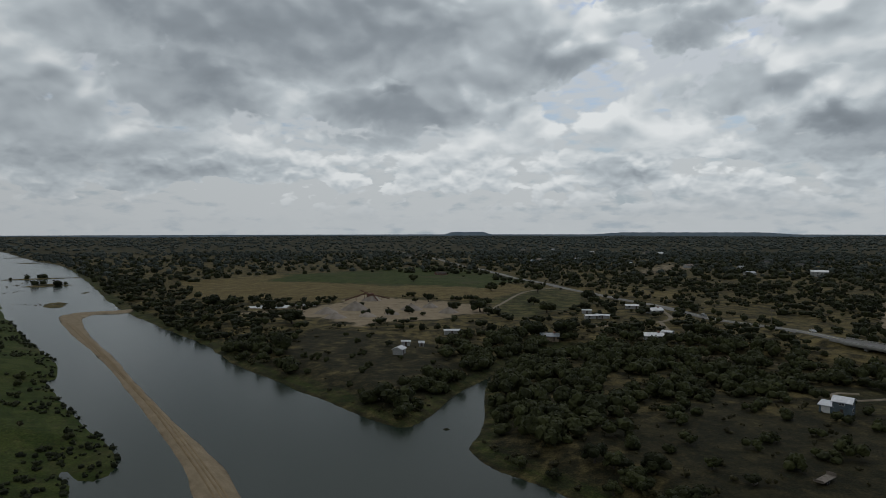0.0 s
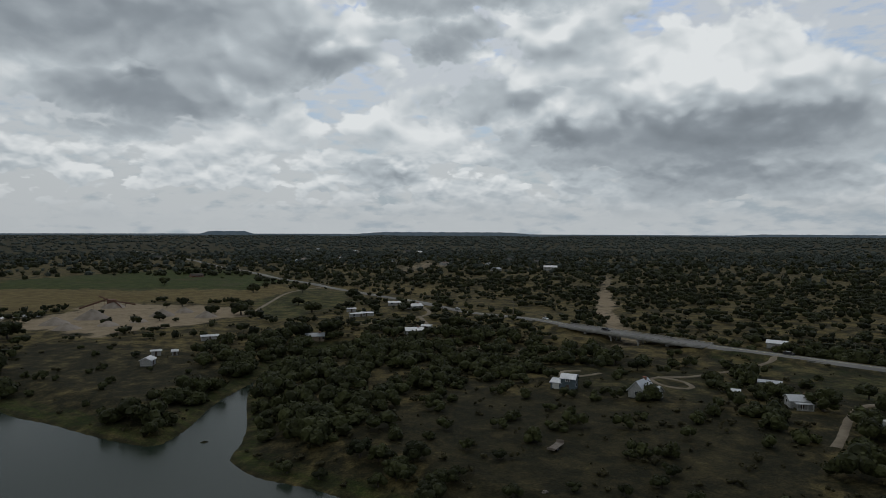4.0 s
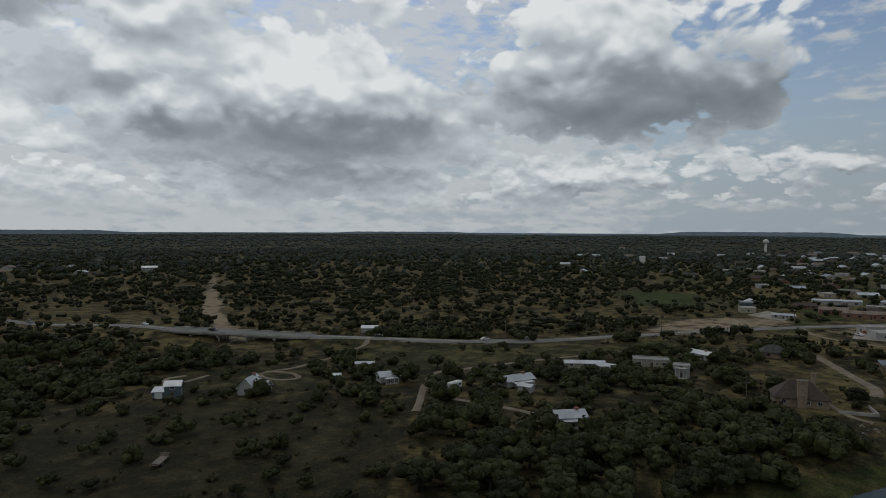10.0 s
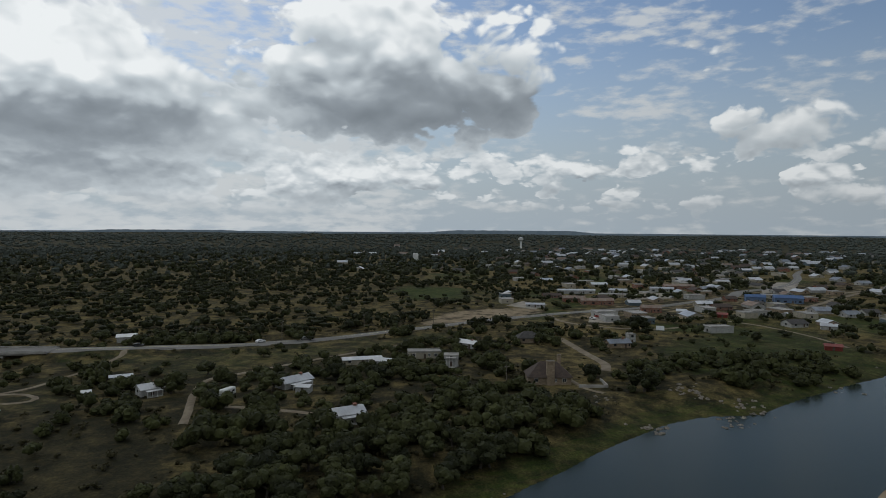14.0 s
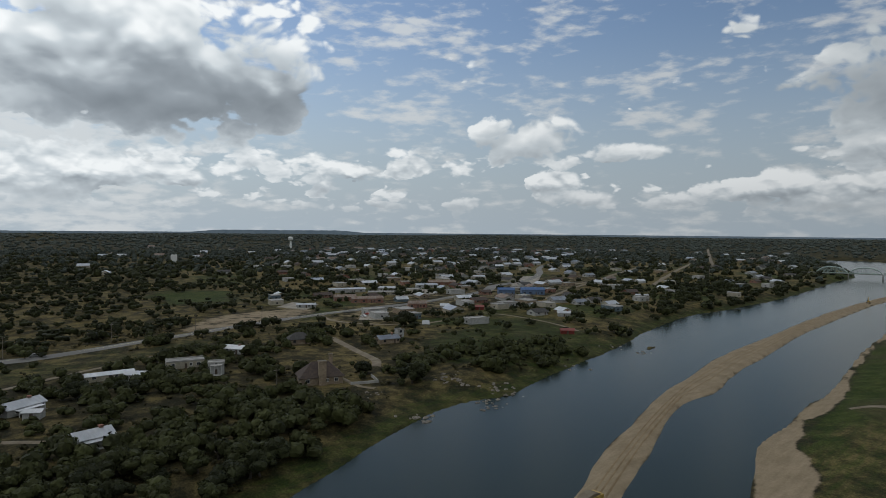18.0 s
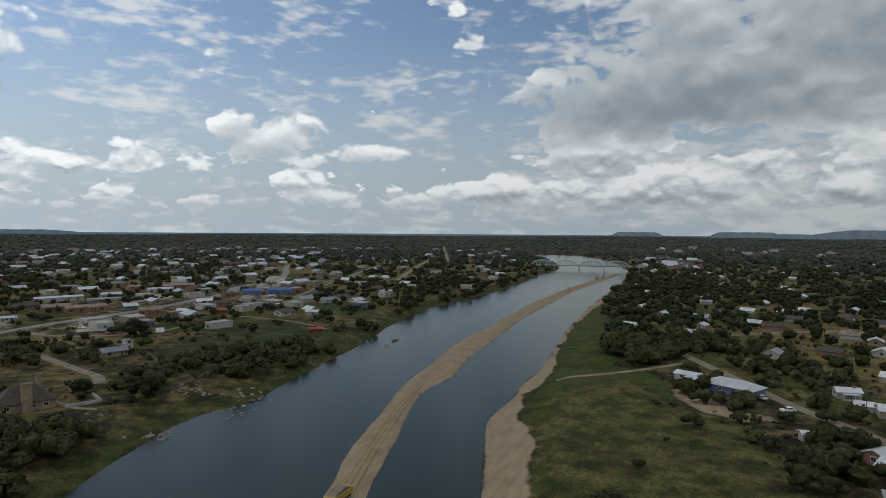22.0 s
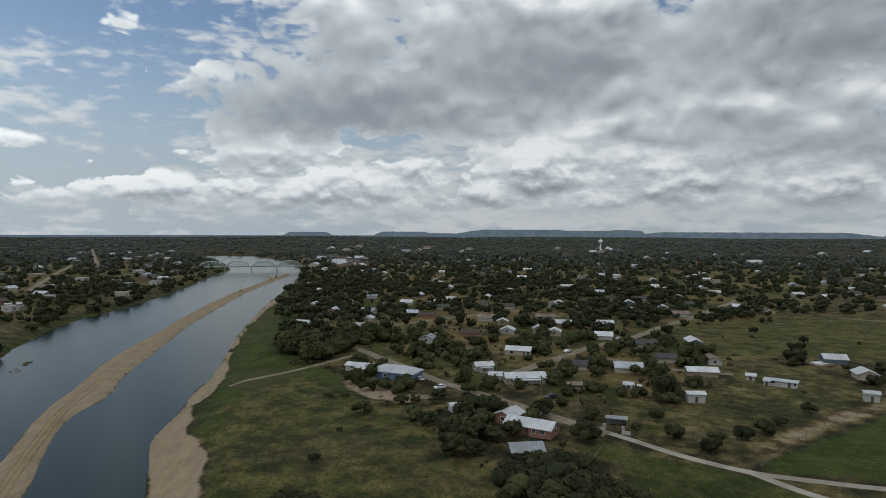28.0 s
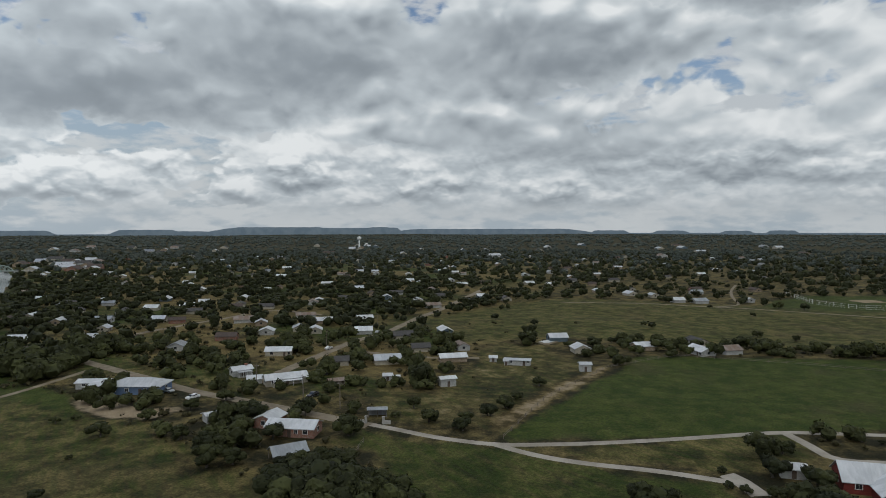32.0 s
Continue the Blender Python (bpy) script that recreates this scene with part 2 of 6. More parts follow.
# ---- materials ----
def material(name):
    m = bpy.data.materials.new(name)
    m.use_nodes = True
    return m, Nodes(m.node_tree)


def finish(n, color, rough=0.9, bump=None, strength=0.3, distance=0.1, metal=0.0, spec=0.3):
    b = n.add("ShaderNodeBsdfPrincipled", {"Base Color": color, "Roughness": rough, "Metallic": metal, "Specular IOR Level": spec})
    if bump is not None:
        b_n = n.add("ShaderNodeBump", {"Height": bump, "Strength": strength, "Distance": distance})
        n.tree.links.new(b_n.outputs[0], b.inputs["Normal"])
    n.add("ShaderNodeOutputMaterial", {0: b.outputs[0]})


def plain(name, a, b, scale=0.6, rough=0.8, metal=0.0, fine=8.0, bump=0.2, spec=0.3, vary=0.25):
    """Paint, metal, stone and so on: two tones by stains and grain, and a slight change from piece to piece."""
    m, n = material(name)
    at = n.add("ShaderNodeTexCoord").outputs["Object"]
    stain, grain = n.noise(at, scale, 4), n.noise(at, fine, 3)
    f = n.math("ADD", n.math("MULTIPLY", stain, 0.7), n.math("MULTIPLY", grain, 0.3))
    c = n.mix(n.span(f, 0.36, 0.64), (*a, 1), (*b, 1))
    rnd = n.add("ShaderNodeObjectInfo").outputs["Random"]
    c = n.mix(1.0, c, n.ramp(rnd, (0, 1 - vary), (1, 1.0)), "MULTIPLY")
    finish(n, c, rough, grain, bump, 0.03, metal, spec)
    return m


# ---- plan: stretches of ground, lone trees, buildings (metres) ----
ZONES = {
    "field": [(-287, 704), (-218, 547), (-106, 523), (-43, 564), (37, 531), (87, 617), (47, 785), (-67, 873), (-226, 820)],
    "green_field": [(-207, 727), (-101, 679), (38, 630), (96, 722), (54, 896), (-22, 1027), (-79, 924), (-211, 820)],
    "gravel": [(-146, 447), (-98, 484), (-74, 565), (-31, 531), (30, 501), (34, 442), (-9, 414), (-50, 380), (-83, 409)],
    "meadow": [(39, 526), (97, 642), (139, 599), (115, 485), (56, 421), (38, 433)],
    "dry_meadow": [(113, 642), (168, 615), (222, 579), (194, 530), (141, 572)],
    "point": [(-84, 325), (-76, 373), (-40, 352), (-4, 317), (1, 270), (-17, 226), (-38, 225), (-60, 249)],
    "house_yard": [(146, 231), (204, 208), (188, 176), (158, 163), (138, 178), (122, 197)],
    "brush_slope": [(84, 210), (118, 191), (152, 157), (158, 128), (103, 84), (55, 116), (51, 176)],
    "verge": [(235, 237), (251, 186), (319, 114), (288, 103), (214, 147), (210, 212)],
    "verge2": [(247, 178), (268, 152), (305, 109), (341, 88), (332, 73), (287, 102), (270, 116), (250, 131), (227, 139), (213, 148)],
    "dirt_lot": [(364, 105), (419, 100), (451, 76), (461, 45), (444, 29), (388, 65), (363, 88)],
    "green_patch": [(555, 182), (612, 176), (592, 116), (506, 103), (491, 142)],
    "reed_bank": [(-50, 70), (-72, 140), (-70, 165), (-125, 245), (-215, 360), (-330, 480), (-430, 600), (-720, 800), (-400, 200), (-150, 50)],
    "bank_grass": [(114, 58), (134, 42), (178, 17), (202, -4), (236, -17), (308, -103), (252, -85), (222, -56), (191, -16), (157, 4), (128, 17)],
    "brown_yard": [(312, 38), (322, 7), (273, -9), (232, -5), (237, 10), (272, 33)],
    "hillside": [(329, -34), (408, -85), (402, -128), (330, -132), (272, -98), (266, -65), (272, -28)],
    "downtown": [(423, 30), (517, -21), (578, -89), (666, -138), (833, -305), (732, -290), (541, -183), (440, -69), (382, -4)],
    "right_meadow": [(509, -519), (431, -417), (312, -282), (225, -191), (176, -140), (162, -123), (132, -105), (117, -90), (106, -122), (135, -169), (167, -206), (190, -206),
        (272, -292), (374, -379)],
    "meadow2": [(174, -145), (182, -198), (134, -173), (112, -170), (94, -153), (76, -141), (61, -134), (55, -117), (106, -85), (151, -114)],
    "yard_dirt": [(159, -191), (156, -205), (130, -188), (115, -188), (120, -180), (138, -178)],
    "gate_field": [(51, -177), (40, -173), (12, -165), (-21, -156), (-44, -151), (-40, -135), (25, -126), (45, -156), (54, -164)],
    "paddock": [(63, -218), (38, -221), (29, -271), (23, -329), (-3, -316), (-27, -279), (0, -219), (13, -180), (27, -175), (44, -183)],
    "green_big": [(7, -179), (-2, -200), (-33, -266), (-46, -291), (-101, -297), (-157, -295), (-142, -239), (-103, -192), (-71, -189), (-39, -181), (7, -171)],
    "upper_field": [(38, -327), (66, -385), (49, -458), (-24, -533), (-128, -499), (-266, -500), (-184, -327), (-58, -332), (-30, -337), (-3, -333)],
    "near_grass": [(49, -171), (12, -162), (-46, -141), (-48, -130), (29, -124)],
    "triangle": [(10, -167), (-39, -178), (-69, -187), (-74, -168), (-52, -156), (-45, -153), (-14, -160)],
    "ball_green": [(-171, -506), (-231, -583), (-300, -583), (-277, -493), (-221, -480)],
    "dirt_track": [(13, -181), (7, -182), (-2, -206), (-12, -227), (-32, -268), (-27, -272), (-11, -240), (2, -216), (10, -194)],
    "creek_sand": [(376, 531), (377, 507), (253, 334), (226, 294), (220, 298), (280, 392)],
    "infield": [(-250, -557), (-276, -557), (-278, -539), (-255, -535)],
    "pit_road": [(269, 876), (410, 1128), (376, 937), (249, 785)],
}
LONE_TREES = {
    "north farm": [(-34, 715, 6.8), (-12, 516, 6.2), (-23, 511, 3.1), (-24, 442, 4.2), (-14, 433, 2.6), (-181, 484, 7.6), (-166, 492, 5.4), (-95, 391, 9.6),
        (-78, 302, 6.8), (-43, 376, 2.3), (-27, 316, 2.8), (47, 606, 7.3), (61, 649, 5.0), (89, 584, 6.6), (72, 494, 5.6), (74, 446, 8.8), (8, 464, 5.6), (27, 453, 8.6),
        (121, 521, 6.9), (154, 546, 3.4), (153, 407, 4.5), (144, 342, 6.8), (50, 348, 9.2), (68, 348, 7.7)],
    "hill houses": [(255, 0, 4.7), (379, 104, 5.4), (202, 111, 6.3), (298, 149, 3.5), (301, 143, 2.6), (259, 161, 2.7), (258, 146, 3.9), (264, 240, 5.3), (227, 97, 5.5),
        (189, 143, 6.3), (218, 148, 4.6), (171, 213, 4.8), (173, 230, 5.0), (199, 76, 5.7), (228, 81, 5.4), (378, -26, 8.2), (237, -19, 6.3)],
    "south meadow": [(108, -120, 2.1), (123, -160, 4.2), (118, -142, 1.2), (145, -169, 1.9), (141, -173, 1.8), (119, -176, 3.2), (72, -186, 4.7), (73, -164, 4.1),
        (112, -188, 3.4), (106, -200, 4.0), (32, -185, 3.2), (22, -180, 2.8), (14, -193, 3.0), (9, -202, 2.5), (42, -229, 6.6), (5, -321, 6.3), (5, -353, 3.1),
        (43, -187, 1.9), (85, -152, 4.8), (75, -145, 3.8), (98, -160, 3.4), (85, -178, 5.3), (64, -224, 3.1), (52, -131, 4.7), (44, -131, 5.2), (36, -131, 4.5),
        (53, -170, 4.9)],
    "park": [(-57, -168, 5.2), (-63, -150, 4.6), (-63, -171, 3.4), (-46, -145, 1.8), (-43, -147, 1.5), (-52, -144, 2.4), (-44, -156, 1.4), (-23, -134, 4.6), (-26, -133, 4.0), (-92, -182, 1.2),
        (-126, -481, 2.4), (-142, -438, 2.4), (-118, -357, 3.4), (-100, -326, 4.6), (-175, -487, 4.6), (-190, -480, 4.4), (-134, -347, 2.6), (-112, -316, 5.0), (-132, -316, 5.0), (-140, -307, 5.0),
        (-150, -306, 5.0), (-69, -322, 4.0), (-78, -320, 4.0), (-28, -316, 4.0), (-38, -327, 3.0), (4, -349, 4.6), (6, -323, 4.2), (1, -381, 3.0), (-55, -528, 4.0), (26, -402, 3.4),
        (21, -178, 3.0), (-1, -235, 3.4), (10, -203, 3.6), (7, -214, 3.0), (15, -193, 3.2), (32, -184, 3.6), (39, -197, 3.0), (21, -186, 3.0)],
}
HOMES = (
    (-21, 297, 9, 7, 74, "white_cottage"),
    (-11, 317, 4, 4, 2, "small"),
    (-19, 318, 7, 4, 3, "low"),
    (5, 353, 14, 6, 4, "low"),
    (59, 344, 16, 9, -10, "grey"),
    (469, 777, 30, 14, -26, "mansion"),
    (99, 413, 16, 5, 7, "trailer"),
    (106, 413, 14, 5, -24, "trailer"),
    (101, 438, 10, 5, -3, "low"),
    (140, 460, 16, 8, -12, "low"),
    (148, 435, 15, 10, 12, "cottage"),
    (113, 334, 16, 9, -8, "cottage"),
    (125, 346, 9, 6, -40, "low"),
    (128, 198, 14, 8, -45, "bluegrey"),
    (145, 178, 14.5, 11.5, 23, "bighouse"),
    (199, 172, 12, 6, -49, "trailer"),
    (187, 150, 12, 9, -32, "cottage"),
    (177, 167, 4, 4, -47, "small"),
    (267, 227, 14, 9, -55, "barn"),
    (211, 107, 20, 10, -28, "cottage"),
    (203, 99, 8, 6, -85, "low"),
    (177, 72, 15, 10, -48, "cottage"),
    (255, 97, 27, 8, -61, "low"),
    (253, 86, 12, 9, -96, "low"),
    (274, 74, 24, 11, -70, "flat"),
    (259, 58, 10, 7, -78, "twostorey"),
    (302, 59, 16, 8, -114, "cottage"),
    (326, 32, 18, 11, -75, "dark"),
    (243, 16, 26, 15, -76, "brown"),
    (324, -13, 18, 10, -67, "grey"),
    (336, -20, 6, 6, -68, "twostorey"),
    (371, -38, 6, 6, -95, "gazebo"),
    (468, 41, 22, 9, -80, "low"),
    (584, 14, 54, 11, -77, "longwhite"),
    (509, 14, 28, 11, -81, "redbrick"),
    (497, -4, 40, 10, -82, "redbrick"),
    (464, -41, 22, 10, -85, "redbrick"),
    (650, -83, 46, 14, -85, "redbrick"),
    (622, -64, 34, 14, -84, "longwhite"),
    (595, -23, 26, 14, -87, "longwhite"),
    (556, -18, 40, 16, -87, "flat"),
    (555, -130, 24, 12, -93, "bluebox"),
    (564, -157, 34, 18, -96, "bluebox"),
    (595, -154, 30, 16, -95, "flat"),
    (345, -117, 12, 6, -99, "redshed"),
    (414, -138, 14, 8, -103, "cottage"),
    (464, -128, 6, 5, -46, "small"),
    (447, -85, 10, 6, -100, "redshed"),
    (531, -249, 18, 7, -115, "low"),
    (460, -61, 10, 8, -98, "small"),
    (142, -206, 24, 13, -173, "bluewhite"),
    (162, -209, 18, 8, -167, "low"),
    (98, -178, 9, 5, -131, "low"),
    (69, -170, 22, 10, 180, "brickwhite"),
    (79, -176, 12, 9, -96, "brickwhite"),
    (63, -151, 18, 11, -142, "openroof"),
    (95, -226, 24, 9, -145, "cream"),
    (119, -276, 18, 9, -166, "cream"),
    (74, -223, 9, 6, -146, "rusty"),
    (57, -235, 5, 4, -167, "small"),
    (53, -233, 3, 3, -167, "small"),
    (33, -230, 9, 5, -152, "barn"),
    (49, -188, 9, 4, -166, "carport"),
    (8, -273, 17, 5, 177, "trailer"),
    (13, -272, 3, 4, -177, "small"),
    (19, -278, 5, 4, -176, "small"),
    (-20, -263, 7, 5, -174, "barn"),
    (107, -225, 8, 6, -155, "small"),
    (118, -236, 12, 7, -134, "cottage"),
    (-74, -152, 19, 13, 172, "redhouse"),
    (-60, -157, 9, 7, 172, "low"),
)

# x, y of the middle line of each lane, its width and its kind
LANES = (
    ("road", 11.5, [(-150, 1777), (-54, 1441), (-5, 1208), (79, 825), (113, 676), (156, 505), (178, 410), (202, 349), (201, 311)]),
    ("road", 11.5, [(227, 237), (252, 202), (276, 166), (291, 157), (310, 133), (336, 109), (401, 62), (432, 27), (468, -13), (510, -60), (579, -118), (648, -136), (748, -222), (1020, -290), (1200, -460)]),
    ("lane", 3.8, [(160, 117), (171, 123), (190, 135), (211, 145), (223, 137), (244, 128), (268, 115), (289, 98), (305, 89)]),
    ("track", 3.5, [(179, 115), (180, 94), (178, 76)]),
    ("track", 3.0, [(249, 209), (220, 199), (194, 198), (182, 196), (171, 201), (159, 196)]),
    ("track", 3.0, [(171, 201), (176, 192), (172, 181), (166, 181), (162, 189), (166, 199)]),
    ("track", 3.0, [(149, 222), (141, 225), (137, 218), (141, 213), (154, 215)]),
    ("track", 4.5, [(34, 460), (66, 564), (86, 606), (116, 639)]),
    ("track", 4.0, [(90, 378), (117, 388), (138, 394), (153, 413), (158, 448), (159, 470)]),
    ("track", 4.0, [(138, 394), (130, 354), (133, 344)]),
    ("lane", 6.0, [(340, 16), (314, 6), (295, -1), (280, -7), (267, -6)]),
    ("track", 3.0, [(249, 8), (234, 1), (231, -5)]),
    ("lane", 4.5, [(434, 29), (409, 23), (393, 10), (384, -11), (387, -38), (404, -56)]),
    ("track", 3.0, [(432, -85), (419, -102), (390, -121), (354, -127)]),
    ("lane", 6.0, [(522, -156), (606, -205), (668, -248)]),
    ("lane", 8.0, [(656, -225), (714, -283), (852, -372), (958, -449), (1098, -596)]),
    ("lane", 8.0, [(646, -316), (823, -429), (1039, -577)]),
    ("lane", 9.0, [(986, -586), (1420, -835), (1878, -1100)]),
    ("drive", 3.9, [(51, -181), (41, -177), (30, -172), (23, -170), (11, -168), (0, -170), (-15, -173), (-39, -179), (-55, -184), (-70, -189), (-84, -190), (-102, -190)]),
    ("drive", 3.9, [(12, -169), (0, -162), (-14, -158), (-27, -156), (-44, -151)]),
    ("drive", 4.5, [(-70, -188), (-73, -177), (-74, -168), (-90, -168)]),
    ("drive", 7.0, [(-45, -155), (-47, -152), (-49, -144)]),
    ("lane", 7.0, [(49, -179), (77, -191), (102, -202), (130, -212), (158, -227), (207, -253)]),
    ("lane", 7.5, [(107, -221), (102, -261), (97, -315), (86, -341), (77, -401), (65, -487), (46, -634)]),
    ("lane", 5.0, [(83, -291), (48, -279), (26, -284)]),
    ("lane", 6.0, [(224, -284), (219, -318), (201, -392), (197, -432), (145, -408)]),
    ("track", 4.0, [(193, -166), (190, -175), (185, -202), (184, -232)]),
    ("track", 3.5, [(-130, -487), (-156, -505), (-161, -547), (-182, -625), (-206, -690)]),
    ("track", 4.0, [(-19, -504), (-129, -493), (-259, -435)]),
)
# ---- ground, river, sand ----
def smooth(points, closed=False, rounds=2):
    """Corner cutting, for banks and lanes that bend softly."""
    p = np.array(points, float)
    for _ in range(rounds):
        q = np.roll(p, -1, 0) if closed else p[1:]
        a = p if closed else p[:-1]
        new_p = np.empty((2 * len(a), p.shape[1]))
        new_p[0::2], new_p[1::2] = 0.75 * a + 0.25 * q, 0.25 * a + 0.75 * q
        p = new_p if closed else np.vstack([p[:1], new_p, p[-1:]])
    return p


def edge_distance(x, y, line, closed=True):
    """Distance from points to a polyline, and whether they lie inside it."""
    a = np.asarray(line, float)
    b = np.roll(a, -1, 0) if closed else a[1:]
    a = a if closed else a[:-1]
    if x.size < 40:
        px, py, d = x.reshape(-1, 1), y.reshape(-1, 1), b - a
        t = np.clip(((px - a[:, 0]) * d[:, 0] + (py - a[:, 1]) * d[:, 1]) / np.maximum((d * d).sum(1), 1e-9), 0, 1)
        best = ((px - a[:, 0] - t * d[:, 0]) ** 2 + (py - a[:, 1] - t * d[:, 1]) ** 2).min(1)
        slope = d[:, 0] / np.where(d[:, 1] == 0, 1e9, d[:, 1])
        odd = ((a[:, 1] > py) != (b[:, 1] > py)) & (px < slope * (py - a[:, 1]) + a[:, 0])
        return np.sqrt(best).reshape(x.shape), (odd.sum(1) % 2 == 1).reshape(x.shape) & closed
    best, inside = np.full(x.shape, 1e9), np.zeros(x.shape, bool)
    for (ax, ay), (bx, by) in zip(a, b):
        dx, dy = bx - ax, by - ay
        t = np.clip(((x - ax) * dx + (y - ay) * dy) / max(dx * dx + dy * dy, 1e-9), 0, 1)
        best = np.minimum(best, (x - ax - t * dx) ** 2 + (y - ay - t * dy) ** 2)
        if closed and ay != by:
            inside ^= ((ay > y) != (by > y)) & (x < (bx - ax) * (y - ay) / (by - ay) + ax)
    return np.sqrt(best), inside


def signed(x, y, line):
    """Negative inside."""
    d, i = edge_distance(x, y, line)
    return np.where(i, -d, d)


NORTH_BANK = [(-1900, 2600), (-1161, 1678), (-869, 1325), (-701, 1148), (-523, 896), (-378, 677), (-277, 523), (-228, 460), (-174, 394), (-147, 363),
              (-115, 321), (-101, 297), (-88, 281), (-66, 255), (-54, 242), (-38, 224), (-28, 212), (-15, 198), (-11, 198), (-7, 204), (-2, 216),
              (3, 233), (13, 253), (20, 267), (36, 300), (62, 332), (68, 326)]
POINT_BANK = [(44, 300), (23, 271), (16, 246), (15, 225), (15, 212), (12, 194), (7, 180), (9, 172), (14, 163), (21, 156), (29, 147), (47, 118),
              (76, 80), (110, 43), (145, 18), (157, 11), (166, 5), (181, -3), (199, -15), (211, -24), (225, -38), (229, -55), (239, -63), (255, -76),
              (272, -91), (289, -108), (327, -142), (353, -163), (400, -202), (446, -251), (482, -313), (580, -439), (742, -616), (820, -719),
              (1030, -860), (1350, -1050)]
SOUTH_BANK = [(1230, -1150), (920, -940), (735, -785), (628, -664), (518, -539), (455, -452), (354, -328), (291, -255), (252, -214), (219, -179),
              (206, -160), (188, -140), (174, -122), (165, -113), (146, -99), (120, -82), (89, -57), (-1, -4), (-56, 80), (-91, 151), (-99, 156),
              (-101, 163), (-112, 177), (-110, 177), (-97, 161), (-89, 154), (-86, 160), (-93, 174), (-102, 186), (-114, 197), (-129, 215),
              (-146, 234), (-167, 258), (-163, 264), (-187, 300), (-214, 329), (-245, 364), (-289, 419), (-326, 461), (-394, 554), (-530, 692),
              (-735, 890), (-1365, 1575), (-2150, 2480)]
RIVER = smooth(NORTH_BANK + POINT_BANK + SOUTH_BANK, True, 1)
BAR_EDGE_NORTH = [(-239, 480), (-273, 467), (-221, 384), (-179, 329), (-145, 282), (-120, 246), (-97, 215), (-79, 191), (-67, 176), (-56, 160),
                  (-48, 145), (24, 35), (142, -52), (163, -64), (193, -89), (226, -114), (257, -145), (301, -187), (343, -240), (394, -298),
                  (465, -386), (545, -496), (627, -623), (679, -699)]
BAR_EDGE_SOUTH = [(634, -655), (507, -462), (411, -341), (349, -264), (297, -209), (254, -160), (229, -140), (217, -120), (199, -103), (174, -86),
                  (148, -67), (136, -59), (14, 25), (-59, 145), (-66, 160), (-80, 181), (-93, 200), (-114, 230), (-143, 271), (-164, 300),
                  (-193, 337), (-230, 384), (-274, 443), (-289, 473), (-248, 497)]
BAR = smooth(BAR_EDGE_NORTH + BAR_EDGE_SOUTH, True, 1)


CREEK = smooth([(493, 676), (376, 520), (329, 455), (280, 392), (247, 327), (220, 274), (185, 265), (152, 282), (110, 310), (84, 324), (50, 312)], False, 1)
ISLES = ((-456, 719, 26, 16, -0.9, 1.6), (-330, 531, 22, 9, 0.5, 1.0), (-532, 822, 62, 9, -1.0, 0.9), (-1000, 1465, 40, 14, -1.0, 1.2), (-801, 1230, 46, 12, -1.0, 1.2), (-364, 633, 9, 5, 0.5, 0.6),
         (319, -155, 6, 2.4, 0.9, 0.7), (1, 196, 1.6, 1.2, 0, 0.5))


def wave(x, y, size, seed=0.0):
    """Cheap smooth unevenness between about -1 and 1."""
    s = 0
    for k, (a, b) in enumerate(((0.7, 0.71), (2.1, -0.6), (4.3, 1.9), (5.2, -1.3), (3.3, 2.6))):
        g = size * (1.0, 0.62, 0.45, 0.33, 0.22)[k]
        s = s + (1.0, 0.7, 0.5, 0.4, 0.3)[k] * np.sin((x * math.cos(a) + y * math.sin(a)) / g + b + seed + 1.3 * np.sin((y * math.cos(a) - x * math.sin(a)) / g * 0.8 + seed))
    return s / 2.0


# rises on the skyline: azimuth to the left of +y, half width, distance, half depth, height above the plain
RISES = ((-64.6, 1.8, 2600, 200, 26), (-55.8, 1.2, 2500, 160, 13), (-56.4, 1.0, 2700, 160, 9))


